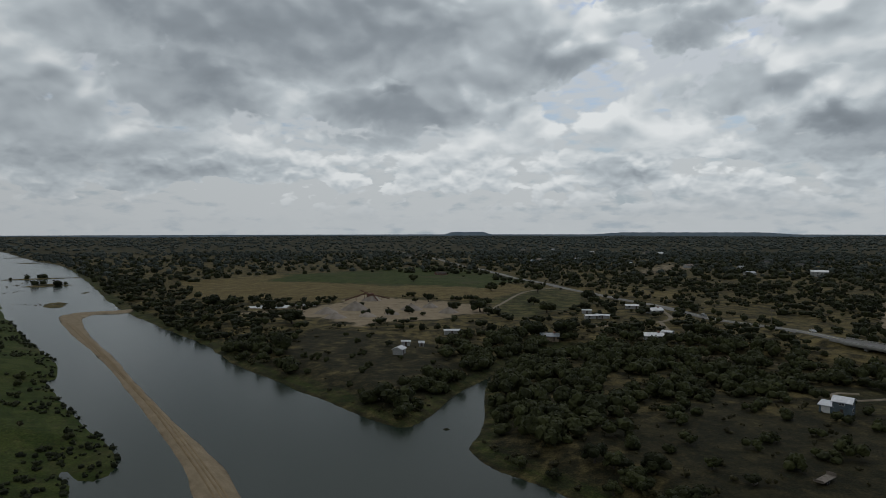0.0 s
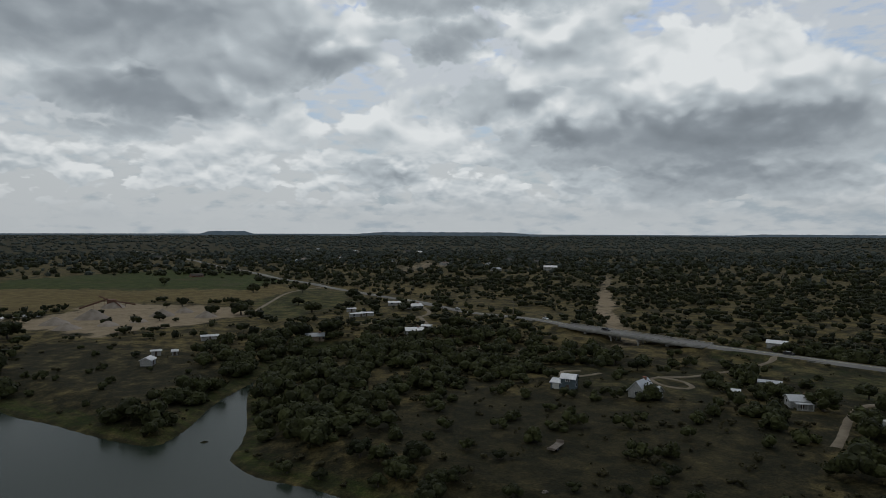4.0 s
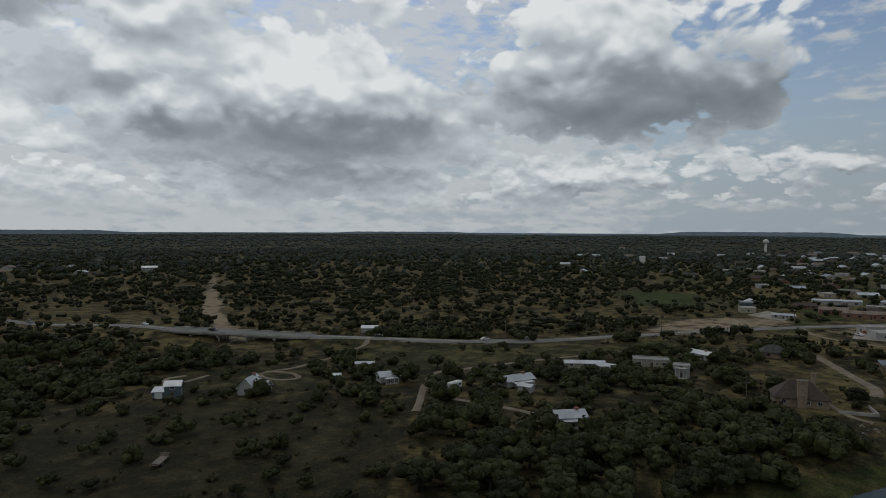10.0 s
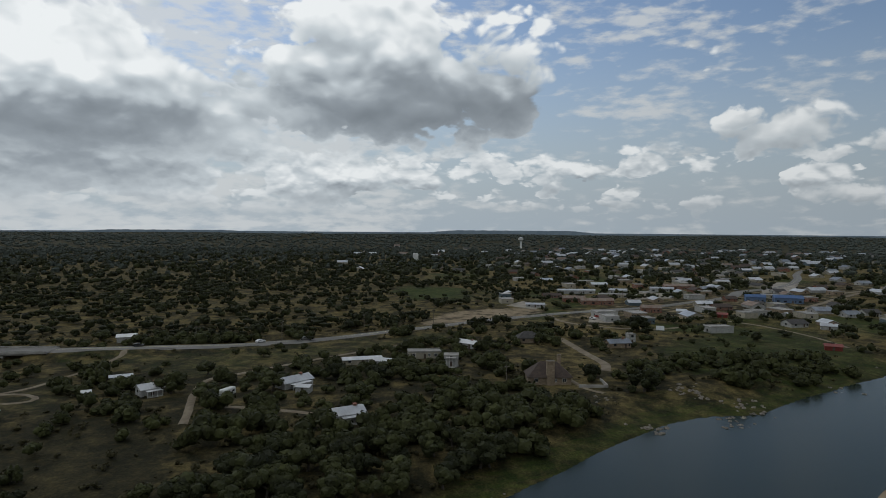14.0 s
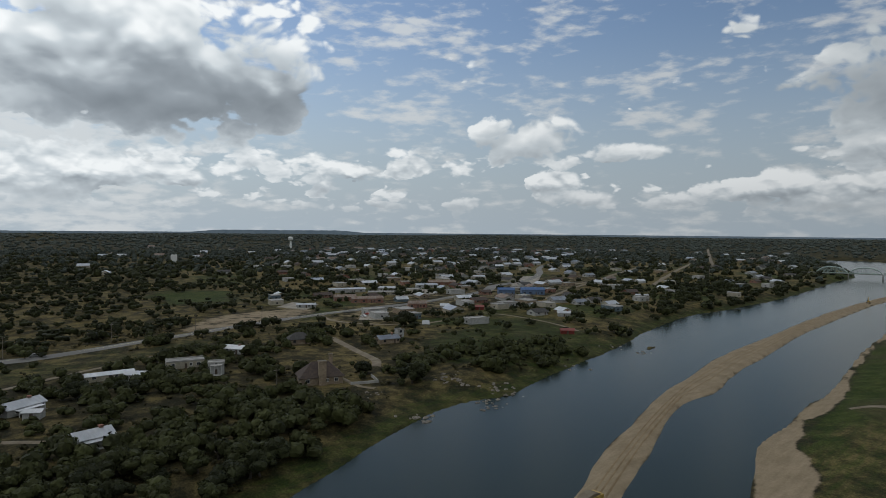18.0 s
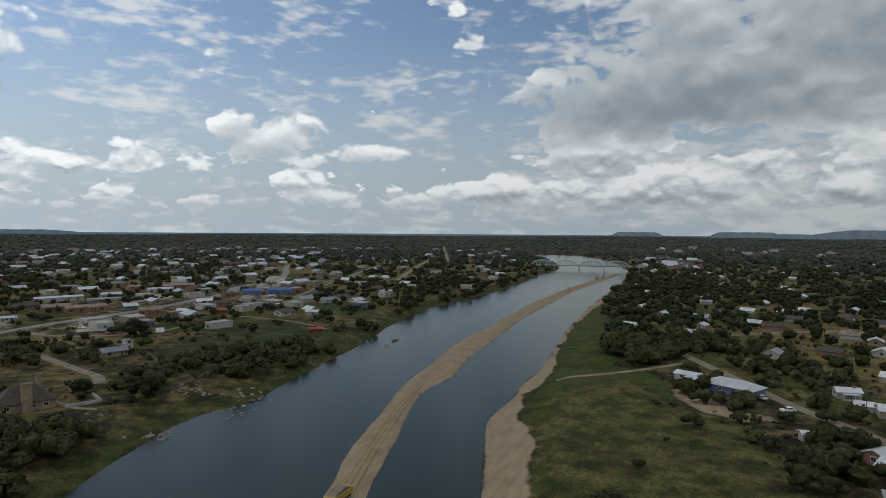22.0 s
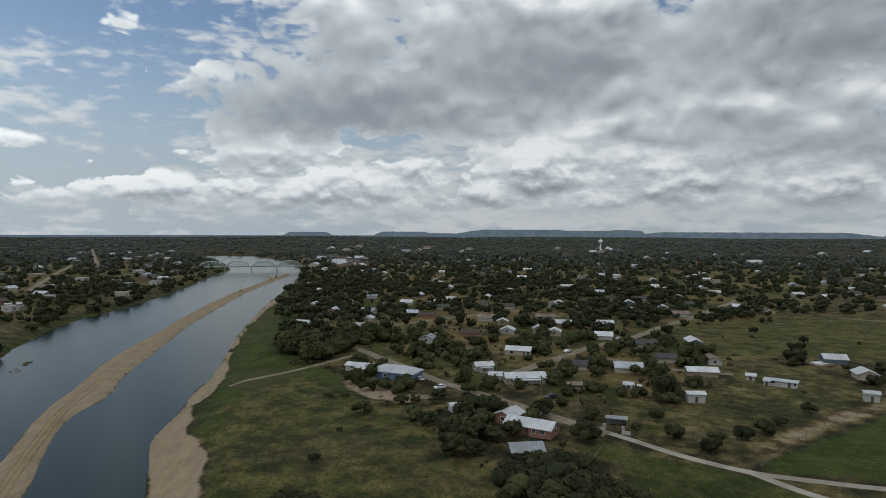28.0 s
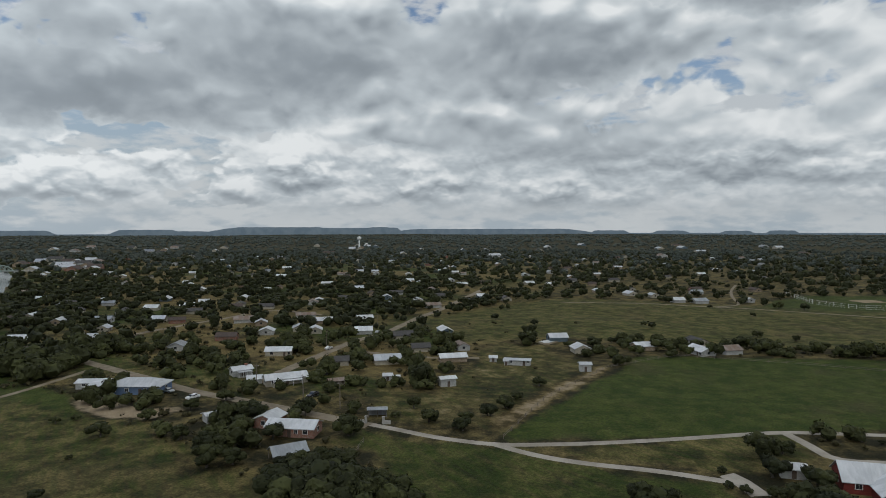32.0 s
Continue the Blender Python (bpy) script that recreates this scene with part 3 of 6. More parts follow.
def land(x, y):
    """Height of the land, with the river bed and the sand bar."""
    x, y = np.asarray(x, float), np.asarray(y, float)
    r = np.hypot(x, y)
    d = signed(x, y, RIVER) + 0.9 * wave(x, y, 14) * np.clip(r / 300, 0.4, 1)
    z = np.where(d > 0, 0.25 + 3.75 * np.clip(d / 20, 0, 1) ** 1.2, -1.6 + 1.85 * np.clip(1 + d / 3.0, 0, 1))
    z = z + np.clip((d - 15) / 80, 0, 1) * (0.9 * wave(x, y, 60) + 0.6)
    z = z + np.clip((r - 700) / 2500, 0, 1) * (7 + 5 * wave(x, y, 420, 1.0)) * np.clip(d / 60, 0, 1)
    az = np.degrees(np.arctan2(-x, y))
    for a, w_, dist, deep, h in RISES:
        da = (az - a + 180) % 360 - 180
        z = z + h * np.exp(-(np.abs(da) / w_) ** 3) * np.exp(-((r - dist) / deep) ** 2)
    z = z + 12 * np.clip((r - 2200) / 2400, 0, 1)
    b = signed(x, y, BAR) + 0.45 * wave(x, y, 11, 2.0)
    heap = 0.9 * np.clip(-b / 2.2, -1, 1) + 0.15 + 0.06 * wave(x, y, 9, 0.6) * np.clip(-b / 2, 0, 1)
    z = np.where(d < 3, np.maximum(z, np.where(b < 3, heap, -9)), z)
    near = (r < 830) & (x > 0) & (y > 60)
    if near.any():
        c = edge_distance(x[near], y[near], CREEK, False)[0]
        z[near] = z[near] - np.clip(1 - (c - 3) / 12, 0, 1) * np.clip((d[near] - 2) / 10, 0, 1) * 2.8
        for end, line in (((200, 313), [(156, 505), (178, 410), (202, 349), (200, 313)]), ((228, 235), [(228, 235), (252, 202), (276, 166), (291, 157)])):
            off = edge_distance(x[near], y[near], np.array(line, float), False)[0]
            ramp = 7.7 - 0.035 * np.hypot(x[near] - end[0], y[near] - end[1]) - 0.45 * np.clip(off - 7, 0, 40)
            z[near] = np.maximum(z[near], np.where(c > 9, ramp, -9))
    for ix, iy, along, across, turn, h in ISLES:
        u, v = (x - ix) * -math.sin(turn) + (y - iy) * math.cos(turn), (x - ix) * math.cos(turn) + (y - iy) * math.sin(turn)
        q = 1 - np.hypot(u / along, v / across) + 0.25 * wave(x, y, across * 0.5)
        z = np.where((q > -0.3) & (d < 3), np.maximum(z, h * np.clip(q * 1.6, -1, 1)), z)
    return z


AZ = np.radians(np.concatenate([np.arange(0, 40, 0.36), np.arange(40, 148, 1.5), np.arange(148, 360, 0.36)]))
RAD = 16 * 1.0162 ** np.arange(0, 357)
gr, ga = np.meshgrid(RAD, AZ)
gx, gy = -gr * np.sin(ga), gr * np.cos(ga)
gz = land(gx, gy)
def sheet(name, xyz, close=True):
    """A grid of points as one mesh."""
    n, m = xyz.shape[:2]
    i = np.arange(n * m).reshape(n, m)
    j = np.roll(i, -1, 0) if close else i[1:]
    i = i if close else i[:-1]
    quads = np.stack([i[:, :-1], j[:, :-1], j[:, 1:], i[:, 1:]], -1).reshape(-1, 4)
    me = bpy.data.meshes.new(name)
    me.from_pydata(xyz.reshape(-1, 3).tolist(), [], quads.tolist())
    me.polygons.foreach_set("use_smooth", np.ones(len(quads), bool))
    return me


# how far each stretch is green, bare and dry, and how wide its edge is
# point, house_yard, brush_slope: dryness cut, the darker colour partly standing for cloud shade
SOIL = {"reed_bank": (0.85, 0, 0.15, 10), "field": (0, 0.16, 1.0, 25), "green_field": (0.75, 0.04, 0.3, 25), "gravel": (0, 0.75, 0.3, 12), "meadow": (0.45, 0, 0.45, 15), "dry_meadow": (0.1, 0.1, 0.8, 20),
        "point": (0.14, 0.06, 0.22, 14), "house_yard": (0.3, 0, 0.26, 10), "brush_slope": (0.12, 0.03, 0.06, 14), "verge": (0.35, 0, 0.35, 6), "verge2": (0.4, 0, 0.4, 6),
        "dirt_lot": (0.1, 0.6, 0.3, 8), "green_patch": (0.7, 0, 0.2, 15), "bank_grass": (0.28, 0.06, 0.42, 7), "brown_yard": (0.15, 0.1, 0.5, 8), "hillside": (0.5, 0, 0.25, 12),
        "downtown": (0.1, 0.35, 0.4, 20), "right_meadow": (0.9, 0.03, 0.2, 8), "meadow2": (0.47, 0.08, 0.5, 12), "yard_dirt": (0, 0.9, 0, 5), "gate_field": (0.65, 0, 0.35, 8),
        "paddock": (0.42, 0.24, 0.5, 8), "green_big": (0.95, 0, 0.05, 6), "upper_field": (0.5, 0.10, 0.6, 10), "near_grass": (0.55, 0.05, 0.35, 6), "triangle": (0.45, 0, 0.5, 5),
        "ball_green": (1, 0, 0, 6), "dirt_track": (0, 0.5, 0.75, 3), "creek_sand": (0, 0.7, 0.3, 10), "infield": (0, 0.95, 0, 3), "pit_road": (0, 0.5, 0.4, 15)}
BEACH = [(628, -664), (518, -539), (455, -452), (354, -328), (291, -255), (252, -214), (219, -179), (206, -160), (188, -140), (174, -122),
         (165, -113), (146, -99), (120, -82), (89, -57), (-1, -4), (-4, -12), (83, -64), (115, -89), (126, -98), (138, -110), (162, -123),
         (188, -146), (196, -162), (220, -187), (262, -228), (322, -295), (399, -394), (520, -531)]
soil = np.zeros((*gx.shape, 4))
soil[..., 3] = 1
soil[..., 2] = np.interp(gr, (280, 380, 1200, 2000), (0.34, 0.52, 0.48, 0.22))
soil[..., 0] = np.interp(gr, (280, 380), (0.0, 0.26))
reach = gr < 1180
sx, sy = gx[reach], gy[reach]
part_soil = soil[reach]
rough_edge = wave(sx, sy, 11, 0.4)
yards = np.array([(361, 28), (1019, 318), (1335, -496), (812, -855), (3, -1280), (-15, -610), (45, -208), (185, -212), (588, -634), (770, -612), (395, -162)], float)
f = np.clip(0.5 - (signed(sx, sy, yards) + 12 * rough_edge) / 24, 0, 1)[:, None]
tone = (wave(sx, sy, 33, 0.7) * 0.5 + 0.5)[:, None]
part_soil = part_soil * (1 - f) + f * np.concatenate([0.70 * tone, 0.16 + 0 * tone, 0.85 - 0.5 * tone, 1 + 0 * tone], 1)
for key, (green, bare, dry, edge) in SOIL.items():
    f = np.clip(0.5 - (signed(sx, sy, ZONES[key]) + edge * 0.5 * rough_edge) / edge, 0, 1)[:, None]
    part_soil = part_soil * (1 - f) + f * np.array([[green, bare, dry, 1]])
shore = signed(sx, sy, RIVER)
f = (np.exp(-((shore - 4) / 6) ** 2) * 0.75)[:, None]
part_soil = part_soil * (1 - f) + f * np.array([[0.6, 0.0, 0.2, 1]])
f = np.clip(0.5 - (signed(sx, sy, BEACH) + 1.5 * rough_edge) / 3, 0, 1)
f = np.maximum(f, np.clip(0.7 - signed(sx, sy, BAR) / 3, 0, 1))[:, None]
part_soil = part_soil * (1 - f) + f * np.array([[0, 1.0, 0, 1]])
f = np.clip(1.5 - edge_distance(sx, sy, CREEK, False)[0] / 6, 0, 0.6)[:, None] * (np.hypot(sx, sy) > 254)[:, None]
part_soil = part_soil * (1 - f) + f * np.array([[0, 0.8, 0.3, 1]])
soil[reach] = part_soil

m, n = material("land")
at = n.add("ShaderNodeNewGeometry").outputs["Position"]
kind = n.add("ShaderNodeSeparateColor", {0: n.add("ShaderNodeAttribute", attribute_name="soil").outputs["Color"]})
fine, mid, wide = n.noise(at, 1.6, 5, 0.7), n.noise(at, 0.13, 6, 0.65), n.noise(at, 0.02, 4, 0.6)
along = n.vec("DOT_PRODUCT", at, (0.6, -0.8, 0), out=1)
across = n.vec("DOT_PRODUCT", at, (0.8, 0.6, 0), out=1)
streak = n.noise(n.add("ShaderNodeCombineXYZ", {0: n.math("MULTIPLY", along, 0.10), 1: n.math("MULTIPLY", across, 0.55), 2: 0.0}).outputs[0], 1.0, 5, 0.6)
brush = n.mix(n.span(mid, 0.38, 0.64), (0.020, 0.019, 0.009, 1), (0.046, 0.039, 0.018, 1))
green = n.mix(n.span(mid, 0.35, 0.66), (0.029, 0.047, 0.008, 1), (0.060, 0.074, 0.016, 1))
green = n.mix(n.span(wide, 0.52, 0.68, 0.0, 0.7), green, (0.070, 0.060, 0.028, 1))
dry = n.mix(n.span(mid, 0.36, 0.64), (0.115, 0.082, 0.031, 1), (0.180, 0.138, 0.055, 1))
sand = n.mix(n.span(n.math("MULTIPLY_ADD", streak, 0.5, n.math("MULTIPLY", mid, 0.5)), 0.34, 0.66), (0.205, 0.157, 0.100, 1), (0.285, 0.226, 0.150, 1))
c = n.mix(n.span(n.math("ADD", kind.outputs[2], n.math("MULTIPLY", n.math("SUBTRACT", mid, 0.5), 1.6)), 0.2, 0.8), brush, dry)
c = n.mix(n.span(n.math("ADD", kind.outputs[0], n.math("MULTIPLY", n.math("SUBTRACT", streak, 0.5), 1.0)), 0.2, 0.75), c, green)
tufts, clumps = n.noise(at, 0.55, 4, 0.7), n.noise(at, 0.30, 5, 0.7)
c = n.mix(n.span(clumps, 0.50, 0.66, 0.0, 0.4), c, n.mix(0.5, c, dry))
c = n.mix(n.span(fine, 0.35, 0.65), n.mix(1.0, c, (0.50, 0.52, 0.52, 1), "MULTIPLY"), c)
c = n.mix(n.span(tufts, 0.60, 0.70, 0.0, 0.8), c, (0.022, 0.026, 0.011, 1))
sand = n.mix(n.span(fine, 0.3, 0.7), n.mix(1.0, sand, (0.84, 0.83, 0.82, 1), "MULTIPLY"), sand)
c = n.mix(n.span(n.math("ADD", kind.outputs[1], n.math("MULTIPLY", n.math("SUBTRACT", mid, 0.5), 1.3)), 0.3, 0.7), c, sand)
finish(n, c, 0.95, n.math("ADD", fine, n.math("MULTIPLY", mid, 1.0)), 0.6, 0.25, spec=0.1)
LAND = m
ground = tagged(new("ground", sheet("ground", np.stack([gx, gy, gz], -1))), "dry grassland with brush, banks and sand", "ground", kind="structure")
ground.data.materials.append(LAND)
ground.data.color_attributes.new("soil", "FLOAT_COLOR", "POINT").data.foreach_set("color", soil.reshape(-1).astype(np.float32))

# hills on the skyline, far beyond the woods, tinted blue for haze: azimuth to the left of +y, half width, height above
# the plain
HILLS = ((-2.3, 1.8, 19), (-2.7, 1.5, 11), (-21.5, 6.9, 15), (-57.7, 4.7, 3), (-52.7, 5.4, 9), (-82.8, 6.4, 17),
         (-137.5, 1.9, 26), (-146.7, 1.8, 16), (-154.0, 1.6, 28), (-146.1, 2.4, 30), (-156.8, 4.5, 47), (-166.0, 1.6, 43), (-175.8, 7.3, 28),
         (-158.8, 7.6, 41), (-165.7, 0.9, 47), (-175.7, 8.4, 32), (-186.4, 1.5, 19), (-191.5, 1.3, 17), (-196.7, 1.1, 15), (-200.0, 1.0, 17), (-147.7, 3.6, 19))
ha = np.arange(-212, 42, 0.12)
top = 32 + 2.0 * np.sin(ha * 0.7) + 1.2 * np.sin(ha * 2.3 + 1) + 0.6 * np.sin(ha * 9.1)
for a, w_, h in HILLS:
    flank = np.clip((1.25 - np.abs(ha - a) / w_) / 0.5, 0, 1)
    top = np.maximum(top, 34 + h * flank * flank * (3 - 2 * flank) + 0.7 * np.sin(ha * 6 + a) + 0.5 * np.sin(ha * 17))
m, n = material("hazed_hills")
at = n.add("ShaderNodeNewGeometry").outputs["Position"]
# haze is put into the blue base colour and a faint blue emission
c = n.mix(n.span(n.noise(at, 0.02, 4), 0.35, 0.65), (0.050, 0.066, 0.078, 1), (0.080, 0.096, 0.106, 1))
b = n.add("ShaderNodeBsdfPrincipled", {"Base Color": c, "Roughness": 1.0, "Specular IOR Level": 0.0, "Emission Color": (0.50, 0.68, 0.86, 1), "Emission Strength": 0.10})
n.add("ShaderNodeOutputMaterial", {0: b.outputs[0]})
rows_ = []
for k, lift in ((4690, -30), (4700, None), (4790, None), (4795, -30)):
    zz = top if lift is None else np.full(len(ha), float(lift))
    rows_.append(np.stack([-k * np.sin(np.radians(ha)), k * np.cos(np.radians(ha)), zz], -1))
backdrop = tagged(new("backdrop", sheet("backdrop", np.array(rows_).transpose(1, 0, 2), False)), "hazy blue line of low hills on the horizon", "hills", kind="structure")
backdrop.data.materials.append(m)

m, n = material("water")
at = n.add("ShaderNodeNewGeometry").outputs["Position"]
ripple = n.noise(n.vec("MULTIPLY", at, (1, 1, 0)), 0.9, 4, 0.6)
b = n.add("ShaderNodeBsdfPrincipled", {"Base Color": (0.017, 0.025, 0.017, 1), "Roughness": 0.2, "IOR": 1.33, "Specular IOR Level": 0.32})
n.tree.links.new(n.add("ShaderNodeBump", {"Height": ripple, "Strength": 0.12, "Distance": 0.08}).outputs[0], b.inputs["Normal"])
n.add("ShaderNodeOutputMaterial", {0: b.outputs[0]})
WATER = m
wx, wy = np.meshgrid(np.linspace(-2000, 1600, 37), np.linspace(-1600, 2000, 37), indexing="ij")
water = tagged(new("water", sheet("water", np.stack([wx, wy, 0 * wx], -1), False)), "calm grey-green river water", "river", kind="structure")
water.data.materials.append(WATER)
# ---- small kit for meshes ----
def height(x, y):
    return float(land(np.array([x], float), np.array([y], float))[0])


def mesh_of(name, verts, faces, mats=(), smooth_faces=False):
    me = bpy.data.meshes.new(name)
    me.from_pydata([tuple(map(float, v)) for v in verts], [], faces)
    for mat in mats:
        me.materials.append(mat)
    if smooth_faces:
        me.polygons.foreach_set("use_smooth", [True] * len(me.polygons))
    return me


def triangles(name, co, tri, mat, smooth_faces=False):
    """A large mesh from arrays."""
    me = bpy.data.meshes.new(name)
    me.vertices.add(len(co))
    me.vertices.foreach_set("co", np.ascontiguousarray(co, np.float32).ravel())
    me.loops.add(tri.size)
    me.loops.foreach_set("vertex_index", np.ascontiguousarray(tri, np.int32).ravel())
    me.polygons.add(len(tri))
    me.polygons.foreach_set("loop_start", np.arange(0, tri.size, 3, dtype=np.int32))
    me.polygons.foreach_set("use_smooth", np.full(len(tri), smooth_faces))
    me.update(calc_edges=True)
    me.materials.append(mat)
    return me


def box(x0, y0, z0, x1, y1, z1, bevel=0.0):
    bm = bmesh.new()
    bmesh.ops.create_cube(bm, size=1, matrix=Matrix.LocRotScale(((x0 + x1) / 2, (y0 + y1) / 2, (z0 + z1) / 2), None, (x1 - x0, y1 - y0, z1 - z0)))
    if bevel:
        bmesh.ops.bevel(bm, geom=bm.edges[:], offset=bevel, segments=1, affect="EDGES")
    return bm


def rod(a, b, r0, r1=None, sides=8):
    """A round bar from a to b."""
    a, b = Vector(a), Vector(b)
    bm = bmesh.new()
    d = b - a
    bmesh.ops.create_cone(bm, cap_ends=True, segments=sides, radius1=r0, radius2=r0 if r1 is None else r1, depth=d.length,
                          matrix=Matrix.Translation((a + b) / 2) @ d.to_track_quat("Z", "Y").to_matrix().to_4x4())
    return bm


def prism(points, y0, y1):
    """A slab with the outline points (x, z), from y0 to y1."""
    bm = bmesh.new()
    front = [bm.verts.new((x, y0, z)) for x, z in points]
    back = [bm.verts.new((x, y1, z)) for x, z in points]
    bm.faces.new(front)
    bm.faces.new(back[::-1])
    for i in range(len(points)):
        j = (i + 1) % len(points)
        bm.faces.new((front[j], front[i], back[i], back[j]))
    bmesh.ops.recalc_face_normals(bm, faces=bm.faces)
    return bm


def joined(*bms):
    out = bms[0]
    for bm in bms[1:]:
        me = bpy.data.meshes.new("tmp")
        bm.to_mesh(me)
        out.from_mesh(me)
        bpy.data.meshes.remove(me)
        bm.free()
    return out


def part(name, bm, mat, parent, label=""):
    """One mesh object under a thing or part."""
    me = bpy.data.meshes.new(name)
    bm.to_mesh(me)
    bm.free()
    me.materials.append(mat)
    ob = new(name, me)
    ob.parent = parent
    return tagged(ob, label) if label else ob


def thing(name, m, label, category, group=""):
    ob = tagged(new(name), label, category, group)
    ob.matrix_world = m
    return ob


ASPHALT = plain("asphalt", (0.120, 0.115, 0.106), (0.175, 0.168, 0.155), 0.05, 0.9, fine=3.0, vary=0)
PALE = plain("pale_gravel", (0.20, 0.175, 0.14), (0.31, 0.28, 0.235), 0.15, 0.95, fine=4.0, vary=0)
TRACK = plain("dirt_track", (0.125, 0.098, 0.066), (0.200, 0.165, 0.118), 0.2, 0.95, fine=3.0, vary=0)
LINE = plain("road_paint", (0.45, 0.40, 0.22), (0.6, 0.55, 0.35), 0.5, 0.7, vary=0)
LANE_LOOK = {"road": (ASPHALT, "worn grey asphalt highway across brushland"), "lane": (TRACK, "pale dusty side street between yards"), "track": (TRACK, "narrow dirt track with worn ruts"),
             "drive": (PALE, "pale gravel park drive between mown lawns")}


def ribbon(name, line, wide, lift, mat, ragged=0.0):
    """A road laid on the ground along a line."""
    p = smooth(line, False, 3)
    seg = np.r_[0, np.cumsum(np.hypot(*np.diff(p, axis=0).T))]
    step = max(3.0, seg[-1] / 160)
    s = np.linspace(0, seg[-1], max(4, int(seg[-1] / step)))
    p = np.stack([np.interp(s, seg, p[:, 0]), np.interp(s, seg, p[:, 1])], 1)
    d = np.gradient(p, axis=0)
    d /= np.hypot(*d.T)[:, None]
    side = np.stack([-d[:, 1], d[:, 0]], 1)
    rows = []
    for k in (-0.5, -0.25, 0, 0.25, 0.5):
        q = p + side * (wide * k + (ragged * wave(p[:, 0] * 3, p[:, 1] * 3, 6, k) * (abs(k) == 0.5)))[:, None] if ragged else p + side * wide * k
        rows.append(np.c_[q, land(q[:, 0], q[:, 1])])
    rows = np.array(rows)
    top = rows[..., 2].max(0) if wide > 9 else rows[..., 2]
    rows[..., 2] = np.maximum(rows[..., 2], top) + lift
    rows[0, :, 2] -= lift + 0.25
    rows[-1, :, 2] -= lift + 0.25
    me = sheet(name, rows[::-1], False)
    me.materials.append(mat)
    return new(name, me)


for kind_of, wide, line in LANES:
    mat, label = LANE_LOOK[kind_of]
    ob = ribbon("road" if kind_of == "road" else "lane", line, wide, 0.22 if kind_of == "road" else 0.16, mat, 0.0 if kind_of in ("road", "drive") else 0.35)
    tagged(ob, label, "road", kind="structure")
    if kind_of == "road":
        tagged(ribbon("trim", line, 0.4, 0.26, LINE), "faded yellow centre line", "road marking", kind="structure")

# ---- buildings ----
def ribbed(name, a, b, rough=0.45, metal=0.2, pitch=2.6):
    """Sheet-metal roofing with standing seams and dust."""
    m, n = material(name)
    at = n.add("ShaderNodeTexCoord").outputs["Object"]
    seams = n.add("ShaderNodeTexWave", {"Vector": at, "Scale": pitch, "Distortion": 0.0, "Detail": 0.0}, wave_type="BANDS", bands_direction="X", wave_profile="SAW").outputs[1]
    stain, grain = n.noise(n.vec("MULTIPLY", at, (1, 0.3, 0.3)), 0.5, 5, 0.65), n.noise(at, 6, 3)
    c = n.mix(n.span(stain, 0.35, 0.7), (*b, 1), (*a, 1))
    c = n.mix(n.span(seams, 0.9, 1.0), c, n.mix(1.0, c, (0.72, 0.72, 0.72, 1), "MULTIPLY"))
    c = n.mix(1.0, c, n.ramp(n.add("ShaderNodeObjectInfo").outputs["Random"], (0, 0.72), (1, 1.0)), "MULTIPLY")
    finish(n, c, rough, n.math("ADD", n.span(seams, 0.85, 1.0), n.math("MULTIPLY", grain, 0.2)), 0.5, 0.05, metal, 0.5)
    return m


def coursed(name, a, b, joint, across, up, rough=0.9):
    """Brick, stone or siding in courses."""
    m, n = material(name)
    at = n.add("ShaderNodeTexCoord").outputs["Object"]
    sep_ = n.add("ShaderNodeSeparateXYZ", {0: at})
    v = n.add("ShaderNodeCombineXYZ", {0: n.math("ADD", sep_.outputs[0], sep_.outputs[1]), 1: sep_.outputs[2], 2: 0.0}).outputs[0]
    br = n.add("ShaderNodeTexBrick", {"Vector": v, "Color1": (*a, 1), "Color2": (*b, 1), "Mortar": (*joint, 1), "Scale": 1.0, "Mortar Size": 0.012, "Brick Width": across, "Row Height": up})
    stain = n.noise(at, 0.7, 4)
    c = n.mix(1.0, br.outputs[0], n.ramp(stain, (0.3, 0.75), (0.7, 1.05)), "MULTIPLY")
    finish(n, c, rough, br.outputs[1], -0.3, 0.02)
    return m


WHITE_TIN = ribbed("white_tin", (0.60, 0.61, 0.62), (0.44, 0.45, 0.46))
GREY_TIN = ribbed("grey_tin", (0.30, 0.32, 0.34), (0.20, 0.21, 0.22), 0.4, 0.5)
PALE_TIN = ribbed("pale_tin", (0.55, 0.57, 0.60), (0.40, 0.42, 0.45), 0.4, 0.4)
RUST_TIN = ribbed("rust_tin", (0.26, 0.22, 0.19), (0.17, 0.11, 0.075), 0.8, 0.1)
BLUE_TIN = ribbed("blue_tin", (0.05, 0.11, 0.24), (0.045, 0.09, 0.19), 0.5, 0.1)
RED_TIN = ribbed("red_tin", (0.28, 0.07, 0.05), (0.20, 0.05, 0.04), 0.5, 0.1)
SHINGLE = coursed("brown_shingle", (0.085, 0.062, 0.050), (0.060, 0.046, 0.040), (0.035, 0.028, 0.025), 0.9, 0.3)
DARK_SHINGLE = coursed("dark_shingle", (0.075, 0.070, 0.066), (0.055, 0.052, 0.050), (0.03, 0.03, 0.03), 0.9, 0.3)
TAR = plain("gravel_roof", (0.26, 0.25, 0.235), (0.38, 0.365, 0.34), 0.3, 0.95, fine=6)
SIDING = coursed("white_siding", (0.38, 0.38, 0.36), (0.34, 0.34, 0.33), (0.24, 0.24, 0.23), 6.0, 0.22, 0.7)
CREAM = coursed("cream_siding", (0.36, 0.33, 0.26), (0.33, 0.30, 0.24), (0.22, 0.20, 0.16), 6.0, 0.22, 0.7)
